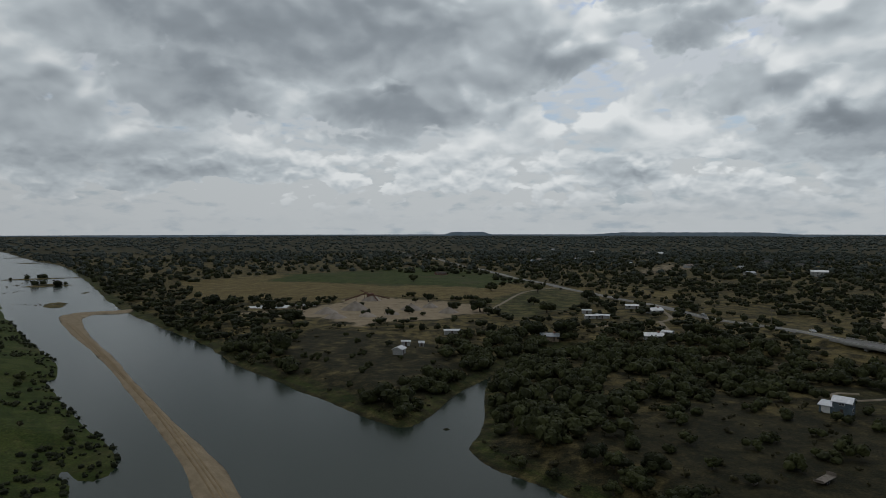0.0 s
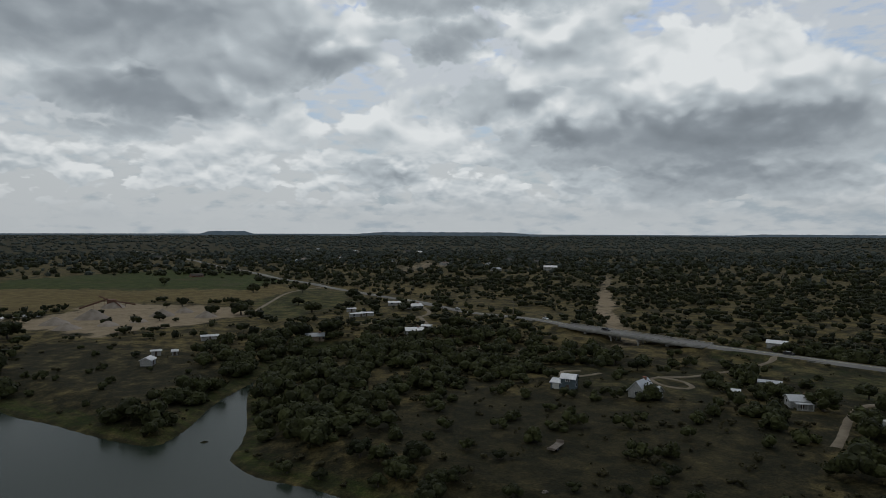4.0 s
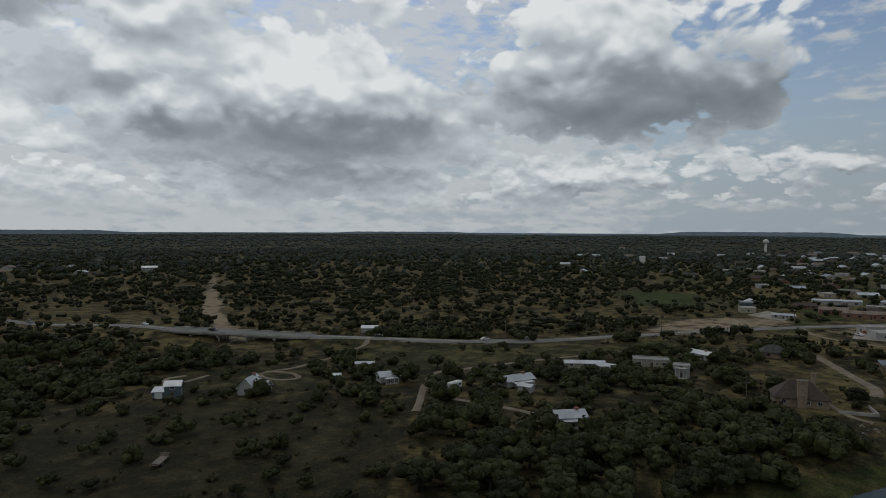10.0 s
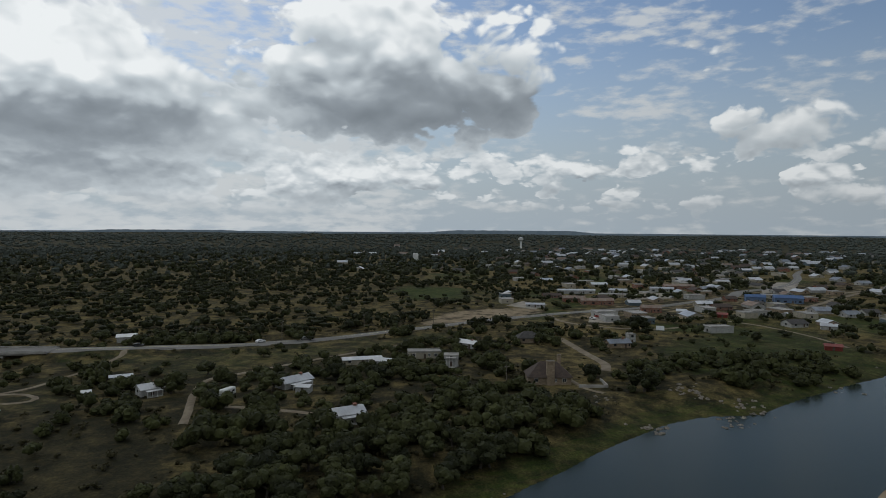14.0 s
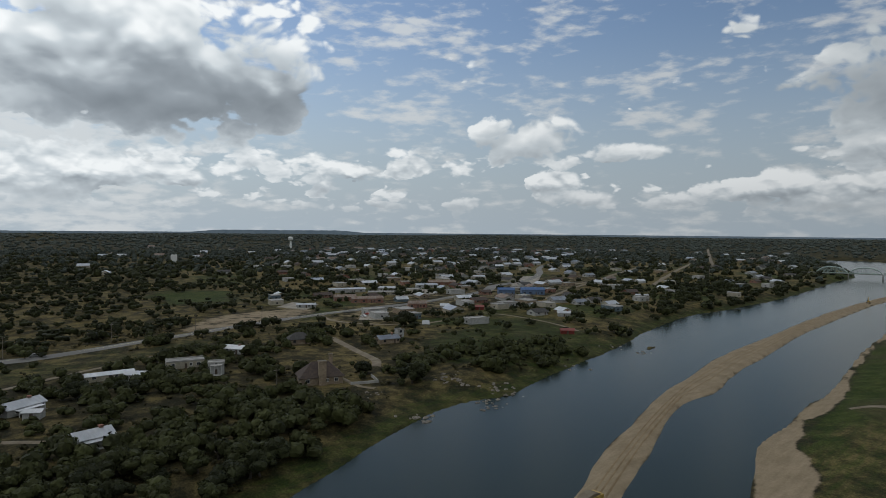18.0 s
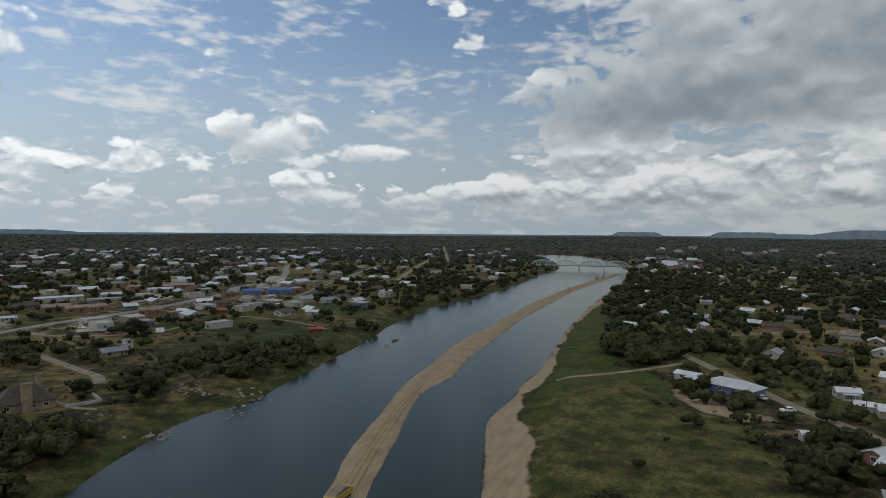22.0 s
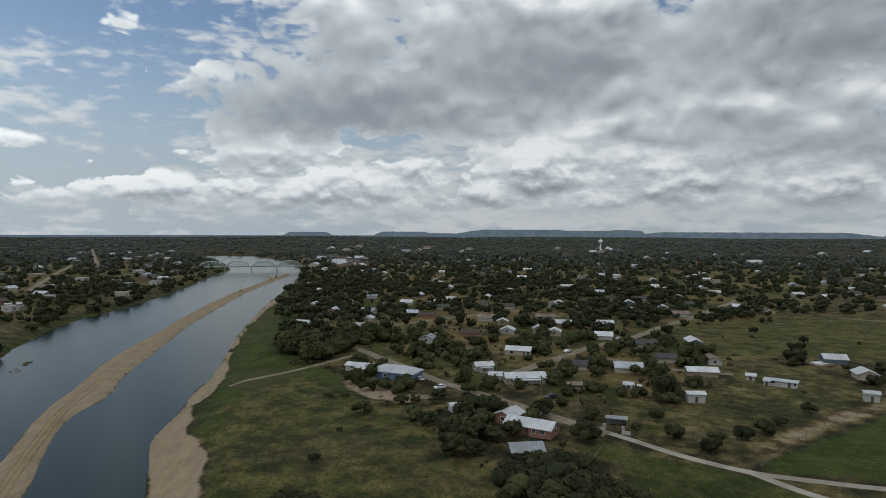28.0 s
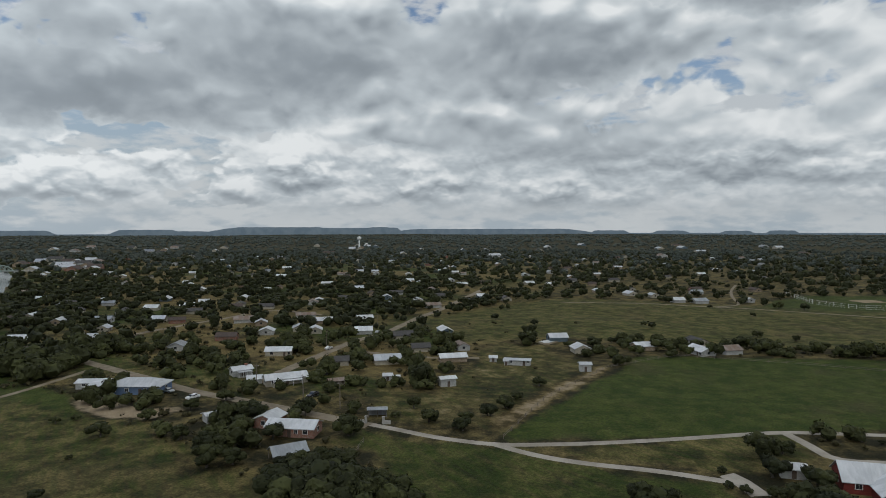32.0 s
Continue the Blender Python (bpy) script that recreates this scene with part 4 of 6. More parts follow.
SLATE = coursed("blue_grey_siding", (0.10, 0.135, 0.155), (0.085, 0.12, 0.14), (0.05, 0.06, 0.07), 6.0, 0.2, 0.7)
BRICK = coursed("red_brick", (0.27, 0.105, 0.065), (0.20, 0.075, 0.05), (0.24, 0.21, 0.18), 0.24, 0.08)
STONE = coursed("tan_stone", (0.30, 0.235, 0.165), (0.21, 0.16, 0.11), (0.13, 0.11, 0.09), 0.7, 0.3)
BARN_RED = coursed("barn_red_boards", (0.19, 0.035, 0.026), (0.15, 0.028, 0.022), (0.07, 0.015, 0.012), 6.0, 0.25, 0.8)
BLUE_WALL = plain("blue_panel", (0.09, 0.14, 0.24), (0.13, 0.19, 0.30), 0.4, 0.6)
TRIM = plain("white_paint", (0.60, 0.60, 0.58), (0.70, 0.70, 0.68), 1.2, 0.6)
CONCRETE = plain("concrete", (0.27, 0.26, 0.24), (0.38, 0.37, 0.345), 0.3, 0.9)
STEEL = plain("grey_steel", (0.20, 0.24, 0.22), (0.28, 0.32, 0.295), 0.8, 0.5, 0.4)
PALE_STEEL = plain("pale_green_steel", (0.27, 0.34, 0.31), (0.36, 0.42, 0.39), 0.8, 0.6, 0.1)
WOOD = plain("grey_timber", (0.12, 0.10, 0.08), (0.20, 0.17, 0.14), 1.0, 0.9)
DOOR = plain("dark_door", (0.07, 0.05, 0.04), (0.11, 0.08, 0.06), 1.0, 0.6)
m, n = material("window_glass")
finish(n, n.mix(n.noise(n.add("ShaderNodeTexCoord").outputs["Object"], 0.8, 2), (0.015, 0.018, 0.022, 1), (0.035, 0.04, 0.045, 1)), 0.08, spec=0.6)
GLASS = m

SLABS = {}


def slab(name, sx, sy, sz, mat):
    """A small box on shared data, centred on its foot."""
    key = (name, round(sx, 2), round(sy, 2), round(sz, 2), mat.name)
    if key not in SLABS:
        bm = box(-sx / 2, -sy / 2, 0, sx / 2, sy / 2, sz)
        SLABS[key] = bpy.data.meshes.new(name)
        bm.to_mesh(SLABS[key])
        bm.free()
        SLABS[key].materials.append(mat)
    return SLABS[key]


def put(name, me, m, parent):
    ob = new(name, me)
    ob.parent = parent
    ob.matrix_local = m
    return ob


def window(parent, x, y, z, wide, tall, face, rich):
    """face 0: in the front wall (-y), 1: +x, 2: back, 3: -x."""
    m_ = pose(x, y, z, 0, 0, face * 90)
    if rich:
        f_ = put("window", slab("window_frame", wide + 0.24, 0.16, tall + 0.24, TRIM), m_, parent)
        put("pane", slab("pane", wide / 2 - 0.04, 0.10, tall, GLASS), pose(-wide / 4 - 0.01, -0.05, 0.12), f_)
        put("pane", slab("pane", wide / 2 - 0.04, 0.10, tall, GLASS), pose(wide / 4 + 0.01, -0.05, 0.12), f_)
    else:
        put("window", slab("window", wide, 0.14, tall, GLASS), m_, parent)


def gable_roof(a, b, h, rise, over, thick=0.18):
    """Two sloping slabs meeting at a ridge along x."""
    y, z = b / 2 + over, h - over * rise / (b / 2)
    top = h + rise
    bm = prism([(-y, z), (0, top), (y, z), (y, z + thick), (0, top + thick), (-y, z + thick)], -a / 2 - over, a / 2 + over)
    bmesh.ops.rotate(bm, verts=bm.verts, cent=(0, 0, 0), matrix=Matrix.Rotation(radians(90), 3, "Z"))
    return bm


def hip_roof(a, b, h, rise, over):
    bm = bmesh.new()
    x, y, r = a / 2 + over, b / 2 + over, max((a - b) / 2, 0.05)
    low = [bm.verts.new((sx * x, sy * y, h - 0.12)) for sx, sy in ((-1, -1), (1, -1), (1, 1), (-1, 1))]
    rim = [bm.verts.new((sx * x, sy * y, h + 0.06)) for sx, sy in ((-1, -1), (1, -1), (1, 1), (-1, 1))]
    p, q = bm.verts.new((-r, 0, h + rise)), bm.verts.new((r, 0, h + rise))
    bm.faces.new(low[::-1])
    for i in range(4):
        bm.faces.new((low[i], low[(i + 1) % 4], rim[(i + 1) % 4], rim[i]))
    for f_ in ((rim[0], rim[1], q, p), (rim[1], rim[2], q), (rim[2], rim[3], p, q), (rim[3], rim[0], p)):
        bm.faces.new(f_)
    bmesh.ops.recalc_face_normals(bm, faces=bm.faces)
    return bm


def house(x, y, a, b, turn, h, roof, wall_mat, roof_mat, label, category="house", name="house", rise=None, doors=1, rich=False, floors=1, group="", chimney=0.0, porch=False, garage=0):
    """A building a metres along its ridge and b deep; roof: gable, hip, flat or lean."""
    corners = [(x + math.cos(radians(turn)) * sx * a / 2, y + math.sin(radians(turn)) * sx * a / 2) for sx in (-1, 0, 1)]
    z = min(height(*c) for c in corners) - 0.3
    root = thing(name, pose(x, y, z, 0, 0, turn), label, category, group)
    h = 0.82 * h + 0.4
    rise = rise if rise is not None else b * 0.22
    if roof == "gable":
        wall = prism([(-b / 2, 0), (b / 2, 0), (b / 2, h), (0, h + rise - 0.03), (-b / 2, h)], -a / 2, a / 2)
        bmesh.ops.rotate(wall, verts=wall.verts, cent=(0, 0, 0), matrix=Matrix.Rotation(radians(90), 3, "Z"))
        cap = gable_roof(a, b, h, rise, 0.45)
    elif roof == "hip":
        wall, cap = box(-a / 2, -b / 2, 0, a / 2, b / 2, h - 0.1), hip_roof(a, b, h, rise, 0.6)
    elif roof == "lean":
        wall = prism([(-b / 2, 0), (b / 2, 0), (b / 2, h + rise * 0.6), (-b / 2, h)], -a / 2, a / 2)
        bmesh.ops.rotate(wall, verts=wall.verts, cent=(0, 0, 0), matrix=Matrix.Rotation(radians(90), 3, "Z"))
        cap = prism([(-b / 2 - 0.5, h - 0.05), (b / 2 + 0.4, h + rise * 0.6 + 0.05), (b / 2 + 0.4, h + rise * 0.6 + 0.25), (-b / 2 - 0.5, h + 0.15)], -a / 2 - 0.4, a / 2 + 0.4)
        bmesh.ops.rotate(cap, verts=cap.verts, cent=(0, 0, 0), matrix=Matrix.Rotation(radians(90), 3, "Z"))
    else:
        wall = box(-a / 2, -b / 2, 0, a / 2, b / 2, h)
        cap = joined(box(-a / 2 - 0.1, -b / 2 - 0.1, h, a / 2 + 0.1, b / 2 + 0.1, h + 0.22), box(-a / 2 - 0.15, -b / 2 - 0.15, h + 0.1, a / 2 + 0.15, -b / 2 + 0.25, h + 0.6),
                     box(-a / 2 - 0.15, b / 2 - 0.25, h + 0.1, a / 2 + 0.15, b / 2 + 0.15, h + 0.6))
    part("wall", wall, wall_mat, root)
    part("roof", cap, roof_mat, root)
    floor_h = (h - 0.4) / floors
    wide = 1.3 if a < 20 else 2.0
    for level in range(floors):
        z0 = 0.4 + level * floor_h + 0.95
        count = max(1, min(4, int(a / 4.5)))
        for i in range(count):
            px = (i + 0.5) / count * a - a / 2
            if garage and i >= count - garage and level == 0:
                put("garage_door", slab("garage_door", 2.5, 0.14, 2.2, TRIM), pose(px, -b / 2 - 0.02, 0.4), root)
            elif doors and level == 0 and i == count // 2:
                put("door", slab("door", 1.0, 0.14, 2.05, DOOR if wall_mat is not DOOR else TRIM), pose(px, -b / 2 - 0.02, 0.4), root)
                if count > 1:
                    window(root, px + 2.0, -b / 2 - 0.02, z0, 0.9, 1.1, 0, rich)
            else:
                window(root, px, -b / 2 - 0.02, z0, wide, 1.15, 0, rich)
        if b > 5:
            window(root, a / 2 + 0.02, 0, z0, 1.2, 1.15, 1, rich)
            window(root, -a / 2 - 0.02, 0, z0, 1.2, 1.15, 3, rich)
    if chimney:
        part("chimney", joined(box(a * 0.2, -0.5, h, a * 0.2 + 1.0, 0.5, h + rise + chimney), box(a * 0.2 - 0.1, -0.6, h + rise + chimney, a * 0.2 + 1.1, 0.6, h + rise + chimney + 0.2)), BRICK, root)
    if porch:
        part("porch_roof", prism([(-a * 0.35, h - 0.5), (a * 0.35, h - 0.5), (a * 0.35, h - 0.35), (-a * 0.35, h - 0.35)], -b / 2 - 2.6, -b / 2 - 0.1), roof_mat, root)
        for i in range(4):
            put("post", slab("post", 0.16, 0.16, h - 0.5, TRIM), pose(-a * 0.33 + i * a * 0.22, -b / 2 - 2.4, 0), root)
        put("porch_floor", slab("porch_floor", a * 0.72, 2.6, 0.45, CONCRETE), pose(0, -b / 2 - 1.35, 0), root)
    return root


def open_shed(x, y, a, b, turn, h, roof_mat, label, name="open_shed", rise=0.8, walls=False):
    z = height(x, y) - 0.2
    root = thing(name, pose(x, y, z, 0, 0, turn), label, "shed")
    part("roof", gable_roof(a, b, h, rise, 0.3), roof_mat, root)
    for sx in (-1, 0, 1):
        for sy in (-1, 1):
            put("post", slab("post", 0.18, 0.18, h, WOOD), pose(sx * (a / 2 - 0.2), sy * (b / 2 - 0.2), 0), root)
    if walls:
        put("back_wall", slab("back_wall", a, 0.12, h, roof_mat), pose(0, b / 2 - 0.1, 0), root)
        put("side_wall", slab("side_wall", 0.12, b - 0.3, h, roof_mat), pose(a / 2 - 0.08, 0, 0), root)
    return root


for x, y, a, b, turn, style in HOMES:
    a, b = a * (0.75 if style == "bluewhite" else 0.62) * (1.05 if y < -0.6 * x and x > -30 else 1), b * 0.66 * (1.12 if y < -0.6 * x and x > -30 else 1)
    near = math.hypot(x, y) < 300
    k = dict(rich=near)
    if style == "white_cottage":
        house(x, y, a, b, turn, 3.0, "gable", SIDING, WHITE_TIN, "small white gabled cottage with a pale metal roof", **k)
    elif style == "small":
        house(x, y, a, b, turn, 2.3, "gable", SIDING, WHITE_TIN, "small white garden shed with a metal roof", "shed", "shed", doors=1, **k)
    elif style == "low":
        house(x, y, a, b, turn, 2.7, "gable", CREAM if a > 15 else SIDING, WHITE_TIN, "long low house with a white metal roof", rise=b * 0.14, **k)
    elif style == "grey":
        house(x, y, a, b, turn, 3.0, "gable", STONE, GREY_TIN, "stone house with a grey metal roof under trees", chimney=0.8, **k)
    elif style == "mansion":
        house(x, y, a, b, turn, 7.0, "gable", SIDING, WHITE_TIN, "large white two-storey house among dark woods", floors=2, **k)
    elif style == "trailer":
        house(x, y, a, b, turn, 2.7, "gable", SIDING, PALE_TIN, "pale mobile home with a low metal roof", "mobile home", "mobile_home", rise=0.5, **k)
    elif style == "cottage":
        house(x, y, a, b, turn, 3.0, "gable", SIDING, WHITE_TIN, "white house with a bright metal roof among oaks", porch=near, chimney=0.5, **k)
    elif style == "bluegrey":
        house(x, y, a * 0.6, b, turn, 5.2, "gable", SLATE, PALE_TIN, "blue-grey two-storey house with white garage doors", floors=2, rise=1.2, garage=0, **k)
        c_, s_ = math.cos(radians(turn)), math.sin(radians(turn))
        house(x - c_ * a * 0.52, y - s_ * a * 0.52, a * 0.45, b * 0.85, turn, 2.8, "lean", SLATE, PALE_TIN, "blue-grey garage wing with white doors", "garage", "garage", garage=2, doors=0, **k)
    elif style == "bighouse":
        a, b = a * 0.85, b * 0.85
        house(x, y, a, b, turn, 3.0, "gable", SIDING, WHITE_TIN, "large white gabled house with a steep bright roof", rise=3.4, chimney=0.6, floors=1, **k)
        c_, s_ = math.cos(radians(turn)), math.sin(radians(turn))
        house(x + c_ * 1.6 + s_ * 3.2, y + s_ * 1.6 - c_ * 3.2, 5.2, 5, turn + 90, 2.8, "gable", SIDING, WHITE_TIN, "white gabled wing of the large house", rise=1.9, **k)
    elif style == "barn":
        house(x, y, a, b, turn, 3.6, "gable", SIDING, WHITE_TIN, "white metal barn with a low gable roof", "barn", "barn", doors=1, rise=b * 0.17, **k)
    elif style == "flat":
        house(x, y, a, b, turn, 3.4, "flat", CREAM, TAR, "flat-roofed pale building with a gravel roof", **k)
    elif style == "twostorey":
        house(x, y, a, b, turn, 5.4, "flat", SIDING, TAR, "white flat-roofed two-storey house with a row of posts", floors=2, porch=near, **k)
    elif style == "dark":
        house(x, y, a, b, turn, 3.0, "hip", STONE, DARK_SHINGLE, "low stone house with a dark hipped shingle roof", rise=3.2, **k)
    elif style == "brown":
        r_ = house(x, y, a, b, turn, 3.4, "hip", STONE, SHINGLE, "wide brown house with a hipped shingle roof and stone chimneys", rise=5.2, **k)
        part("chimney", joined(box(-1.4, -b / 2 - 1.2, 0, 1.4, -b / 2 + 0.9, 9.2), box(-1.6, -b / 2 - 1.4, 9.2, 1.6, -b / 2 + 1.1, 9.6)), STONE, r_, "broad tan stone chimney")
        part("chimney", joined(box(4.0, 2.0, 5.0, 5.4, 3.2, 10.2), box(3.9, 1.9, 10.2, 5.5, 3.3, 10.5)), STONE, r_)
        part("terrace_wall", joined(box(a / 2 + 2, -b / 2 - 4, 0, a / 2 + 13, -b / 2 - 3.6, 1.4), box(a / 2 + 12.6, -b / 2 - 4, 0, a / 2 + 13, 2, 1.4)), CONCRETE, r_)
    elif style == "gazebo":
        open_shed(x, y, a, b, turn, 2.8, WHITE_TIN, "white open gazebo with a pitched roof on posts", "gazebo", 1.8)
    elif style == "longwhite":
        house(x, y, a, b, turn, 4.0, "gable", SIDING, WHITE_TIN, "long white metal store shed", "warehouse", "warehouse", rise=b * 0.12, **k)
    elif style == "redbrick":
        house(x, y, a, b, turn, 4.2, "gable", BRICK, RUST_TIN if a < 45 else WHITE_TIN, "low red-brown brick business building by the highway", "shop", "shop", rise=1.6, **k)
    elif style == "bluebox":
        house(x, y, a, b, turn, 5.2, "gable", CREAM if a > 30 else BLUE_WALL, BLUE_TIN, "store with a bright blue metal roof", "shop", "shop", rise=1.8, **k)
    elif style == "redshed":
        house(x, y, a, b, turn, 2.6, "gable", BARN_RED, RED_TIN, "small red shed with a rusty red roof", "shed", "shed", **k)
    elif style == "bluewhite":
        house(x, y, a, b, turn, 3.6, "hip", BLUE_WALL, WHITE_TIN, "blue-walled house with a bright white metal roof", rise=2.2, **k)
        c_, s_ = math.cos(radians(turn)), math.sin(radians(turn))
        open_shed(x - c_ * (a / 2 + 4), y - s_ * (a / 2 + 4), 8, 7, turn, 2.8, WHITE_TIN, "white metal carport beside the blue house", "carport", 0.5)
    elif style == "brickwhite":
        house(x, y, a, b, turn, 3.1, "gable", BRICK, WHITE_TIN, "red brick house with a wide white metal roof", rise=b * 0.2, **k)
    elif style == "openroof":
        open_shed(x, y, a * 0.75, b * 0.75, turn, 2.4, GREY_TIN, "large open shed with a grey metal roof", "open_shed", 1.6)
    elif style == "cream":
        house(x, y, a, b, turn, 3.0, "gable", CREAM, WHITE_TIN, "cream house with a pale metal roof and porch", porch=near, **k)
    elif style == "rusty":
        open_shed(x, y, a, b, turn, 2.4, RUST_TIN, "leaning open shed with rusty roofing sheets", "open_shed", 0.7, True)
    elif style == "carport":
        open_shed(x, y, a, b, turn, 2.6, GREY_TIN, "grey open shed beside the park gate", "open_shed", 0.3, True)
    elif style == "redhouse":
        house(x, y, a, b, turn, 3.2, "gable", BARN_RED, WHITE_TIN, "long red boarded barn house with a white metal roof", rise=3.0, **k)
        c_, s_ = math.cos(radians(turn)), math.sin(radians(turn))
        house(x + s_ * 7.0 + c_ * 4, y - c_ * 7.0 + s_ * 4, 8, 9, turn + 90, 3.2, "gable", BARN_RED, WHITE_TIN, "red gabled front wing with a white roof", rise=2.6, **k)
        open_shed(x + s_ * 12.5 + c_ * 4, y - c_ * 12.5 + s_ * 4, 4.5, 4, turn + 90, 2.6, RED_TIN, "small red metal porch canopy on posts", "canopy", 0.8)

# the rest of the town: small houses along the streets
LANE_LINES = [(smooth(line, False, 1), wide) for _, wide, line in LANES]
TAKEN = [(h[0], h[1], 0.66 * max(h[2], h[3])) for h in HOMES]
town_rng = random.Random(21)
LOOKS = ((SIDING, WHITE_TIN, "white house with a pale metal roof"), (CREAM, WHITE_TIN, "cream house with a white roof"), (SIDING, DARK_SHINGLE, "white house with a dark shingle roof"),
         (BRICK, SHINGLE, "brick house with a brown shingle roof"), (CREAM, PALE_TIN, "pale house with a grey metal roof"), (CREAM, DARK_SHINGLE, "cream house with a dark shingle roof"), (STONE, SHINGLE, "stone house with a brown shingle roof"), (SIDING, GREY_TIN, "white house with a dull grey metal roof"), (SLATE, WHITE_TIN, "blue-grey house with a white roof"),
         (SIDING, RUST_TIN, "white house with a rusty roof"), (STONE, WHITE_TIN, "stone house with a white metal roof"))


FAR_LOOKS, FAR_VERTS, FAR_FACES, FAR_SLOTS = [], [], [], []


def far_house(x, y, a, b, turn, h, wall, roof):
    """A distant gabled house: walls, two roof slopes with eaves, kept for one joined mesh."""
    m_ = pose(x, y, height(x, y) - 0.4, 0, 0, turn)
    e, top = 0.4, h + b * 0.25
    base = len(FAR_VERTS)
    local = [(sx * a / 2, sy * b / 2, z_) for z_ in (0, h) for sx, sy in ((-1, -1), (1, -1), (1, 1), (-1, 1))] + [(-a / 2, 0, top), (a / 2, 0, top)]
    local += [(sx * (a / 2 + e), sy * (b / 2 + e), h - 0.1) for sx, sy in ((-1, -1), (1, -1), (1, 1), (-1, 1))] + [(-a / 2 - e, 0, top + 0.12), (a / 2 + e, 0, top + 0.12)]
    FAR_VERTS.extend(tuple(m_ @ Vector(v)) for v in local)
    for mat_ in (wall, roof):
        if mat_ not in FAR_LOOKS:
            FAR_LOOKS.append(mat_)
    for face in ((0, 1, 5, 4), (2, 3, 7, 6), (1, 2, 6, 9, 5), (3, 0, 4, 8, 7)):
        FAR_FACES.append([base + i for i in face])
        FAR_SLOTS.append(FAR_LOOKS.index(wall))
    for face in ((10, 11, 15, 14), (12, 13, 14, 15)):
        FAR_FACES.append([base + i for i in face])
        FAR_SLOTS.append(FAR_LOOKS.index(roof))


def block(count, bearing0, bearing1, near, far, big, group):
    """Scattered buildings between two bearings and two distances, square with their streets."""
    made, tries = 0, 0
    while made < count and tries < count * 30:
        tries += 1
        q = town_rng.random()
        r = math.exp(math.log(near) + (math.log(far) - math.log(near)) * q)
        t = radians(town_rng.uniform(bearing0, bearing1))
        x, y = r * math.sin(t), r * math.cos(t)
        a, b = town_rng.uniform(7, 12.5) * (1 + big * r / 1000), town_rng.uniform(6, 8.5) * (1 + big * r / 1000)
        pt = np.array([x]), np.array([y])
        if signed(*pt, RIVER)[0] < 25 or any(math.hypot(x - u, y - v) < (a + s) * 0.62 for u, v, s in TAKEN):
            continue
        if any(edge_distance(*pt, ZONES[z_])[1][0] for z_ in ("upper_field", "green_big", "right_meadow", "paddock", "meadow2", "hillside", "ball_green", "gate_field", "dirt_lot")):
            continue
        if any(edge_distance(*pt, line, False)[0][0] < wide / 2 + b * 0.6 for line, wide in LANE_LINES):
            continue
        wall, roof, label = town_rng.choice(LOOKS)
        if r > 1000:
            far_house(x, y, a, b, town_rng.choice((20, 110, -70)) + town_rng.uniform(-6, 6), 3.2 + town_rng.random(), wall, roof)
            TAKEN.append((x, y, a))
            made += 1
            continue
        flat_ = big and town_rng.random() < 0.45
        house(x, y, a, b, town_rng.choice((20, 110, 20, -70)) + town_rng.uniform(-6, 6), 2.7 if not flat_ else 4.2, "flat" if flat_ else "gable", wall, TAR if flat_ else roof,
              "flat-roofed commercial building in town" if flat_ else label + " on a town lot", "shop" if flat_ else "house", "shop" if flat_ else "house", group=group)
        TAKEN.append((x, y, a))
        made += 1


block(188, 82, 109, 389, 1770, 0.5, "main street buildings")
block(90, 97, 128, 448, 1770, 0.3, "river street houses")
block(188, 136, 199, 266, 1298, 0.0, "south side houses")
block(39, 139, 203, 1298, 2242, 0.8, "far south side houses")
block(24, 67, 92, 826, 2006, 0.6, "ridge houses")
block(16, 137, 143, 991, 1274, 1.0, "courthouse square buildings")
block(18, -4, 34, 826, 1888, 0.3, "north ranch houses")
far_town = mesh_of("far_town", FAR_VERTS, FAR_FACES, FAR_LOOKS)
far_town.polygons.foreach_set("material_index", FAR_SLOTS)
tagged(new("far_town", far_town), "distant houses and sheds with pale roofs among trees", "houses", kind="stuff")
# ---- bridges ----
def span_pose(a, b, z):
    """A pose at a, with x along the way to b."""
    return pose(a[0], a[1], z, 0, 0, math.degrees(math.atan2(b[1] - a[1], b[0] - a[0])))


A, B = (200, 312), (227, 234)
long = math.hypot(B[0] - A[0], B[1] - A[1])
bridge = thing("road_bridge", span_pose(A, B, 7.9), "long low concrete highway bridge over a dry creek", "bridge")
part("deck", box(-2, -6.0, -0.55, long + 2, 6.0, 0.0, 0.04), CONCRETE, bridge)
part("road_surface", box(-2, -5.3, 0.004, long + 2, 5.3, 0.06), ASPHALT, bridge)
for side in (-5.75, 5.75):
    part("parapet", joined(box(-2, side - 0.2, 0.0, long + 2, side + 0.2, 0.35), box(-2, side - 0.16, 0.62, long + 2, side + 0.16, 0.85)), CONCRETE, bridge)
    for i in range(18):
        put("post", slab("post", 0.3, 0.28, 0.3, CONCRETE), pose(i * (long / 17), side, 0.34), bridge)
for side in (-4.0, 0.0, 4.0):
    part("girder", box(-1, side - 0.3, -1.4, long + 1, side + 0.3, -0.56), CONCRETE, bridge)
for i in range(1, 5):
    px = long * i / 5
    part("pier_cap", box(px - 0.6, -5.4, -2.2, px + 0.6, 5.4, -1.41), CONCRETE, bridge)
    for side in (-4.2, 0.0, 4.2):
        part("pier", rod((px, side, -9), (px, side, -2.2), 0.5, sides=12), CONCRETE, bridge)

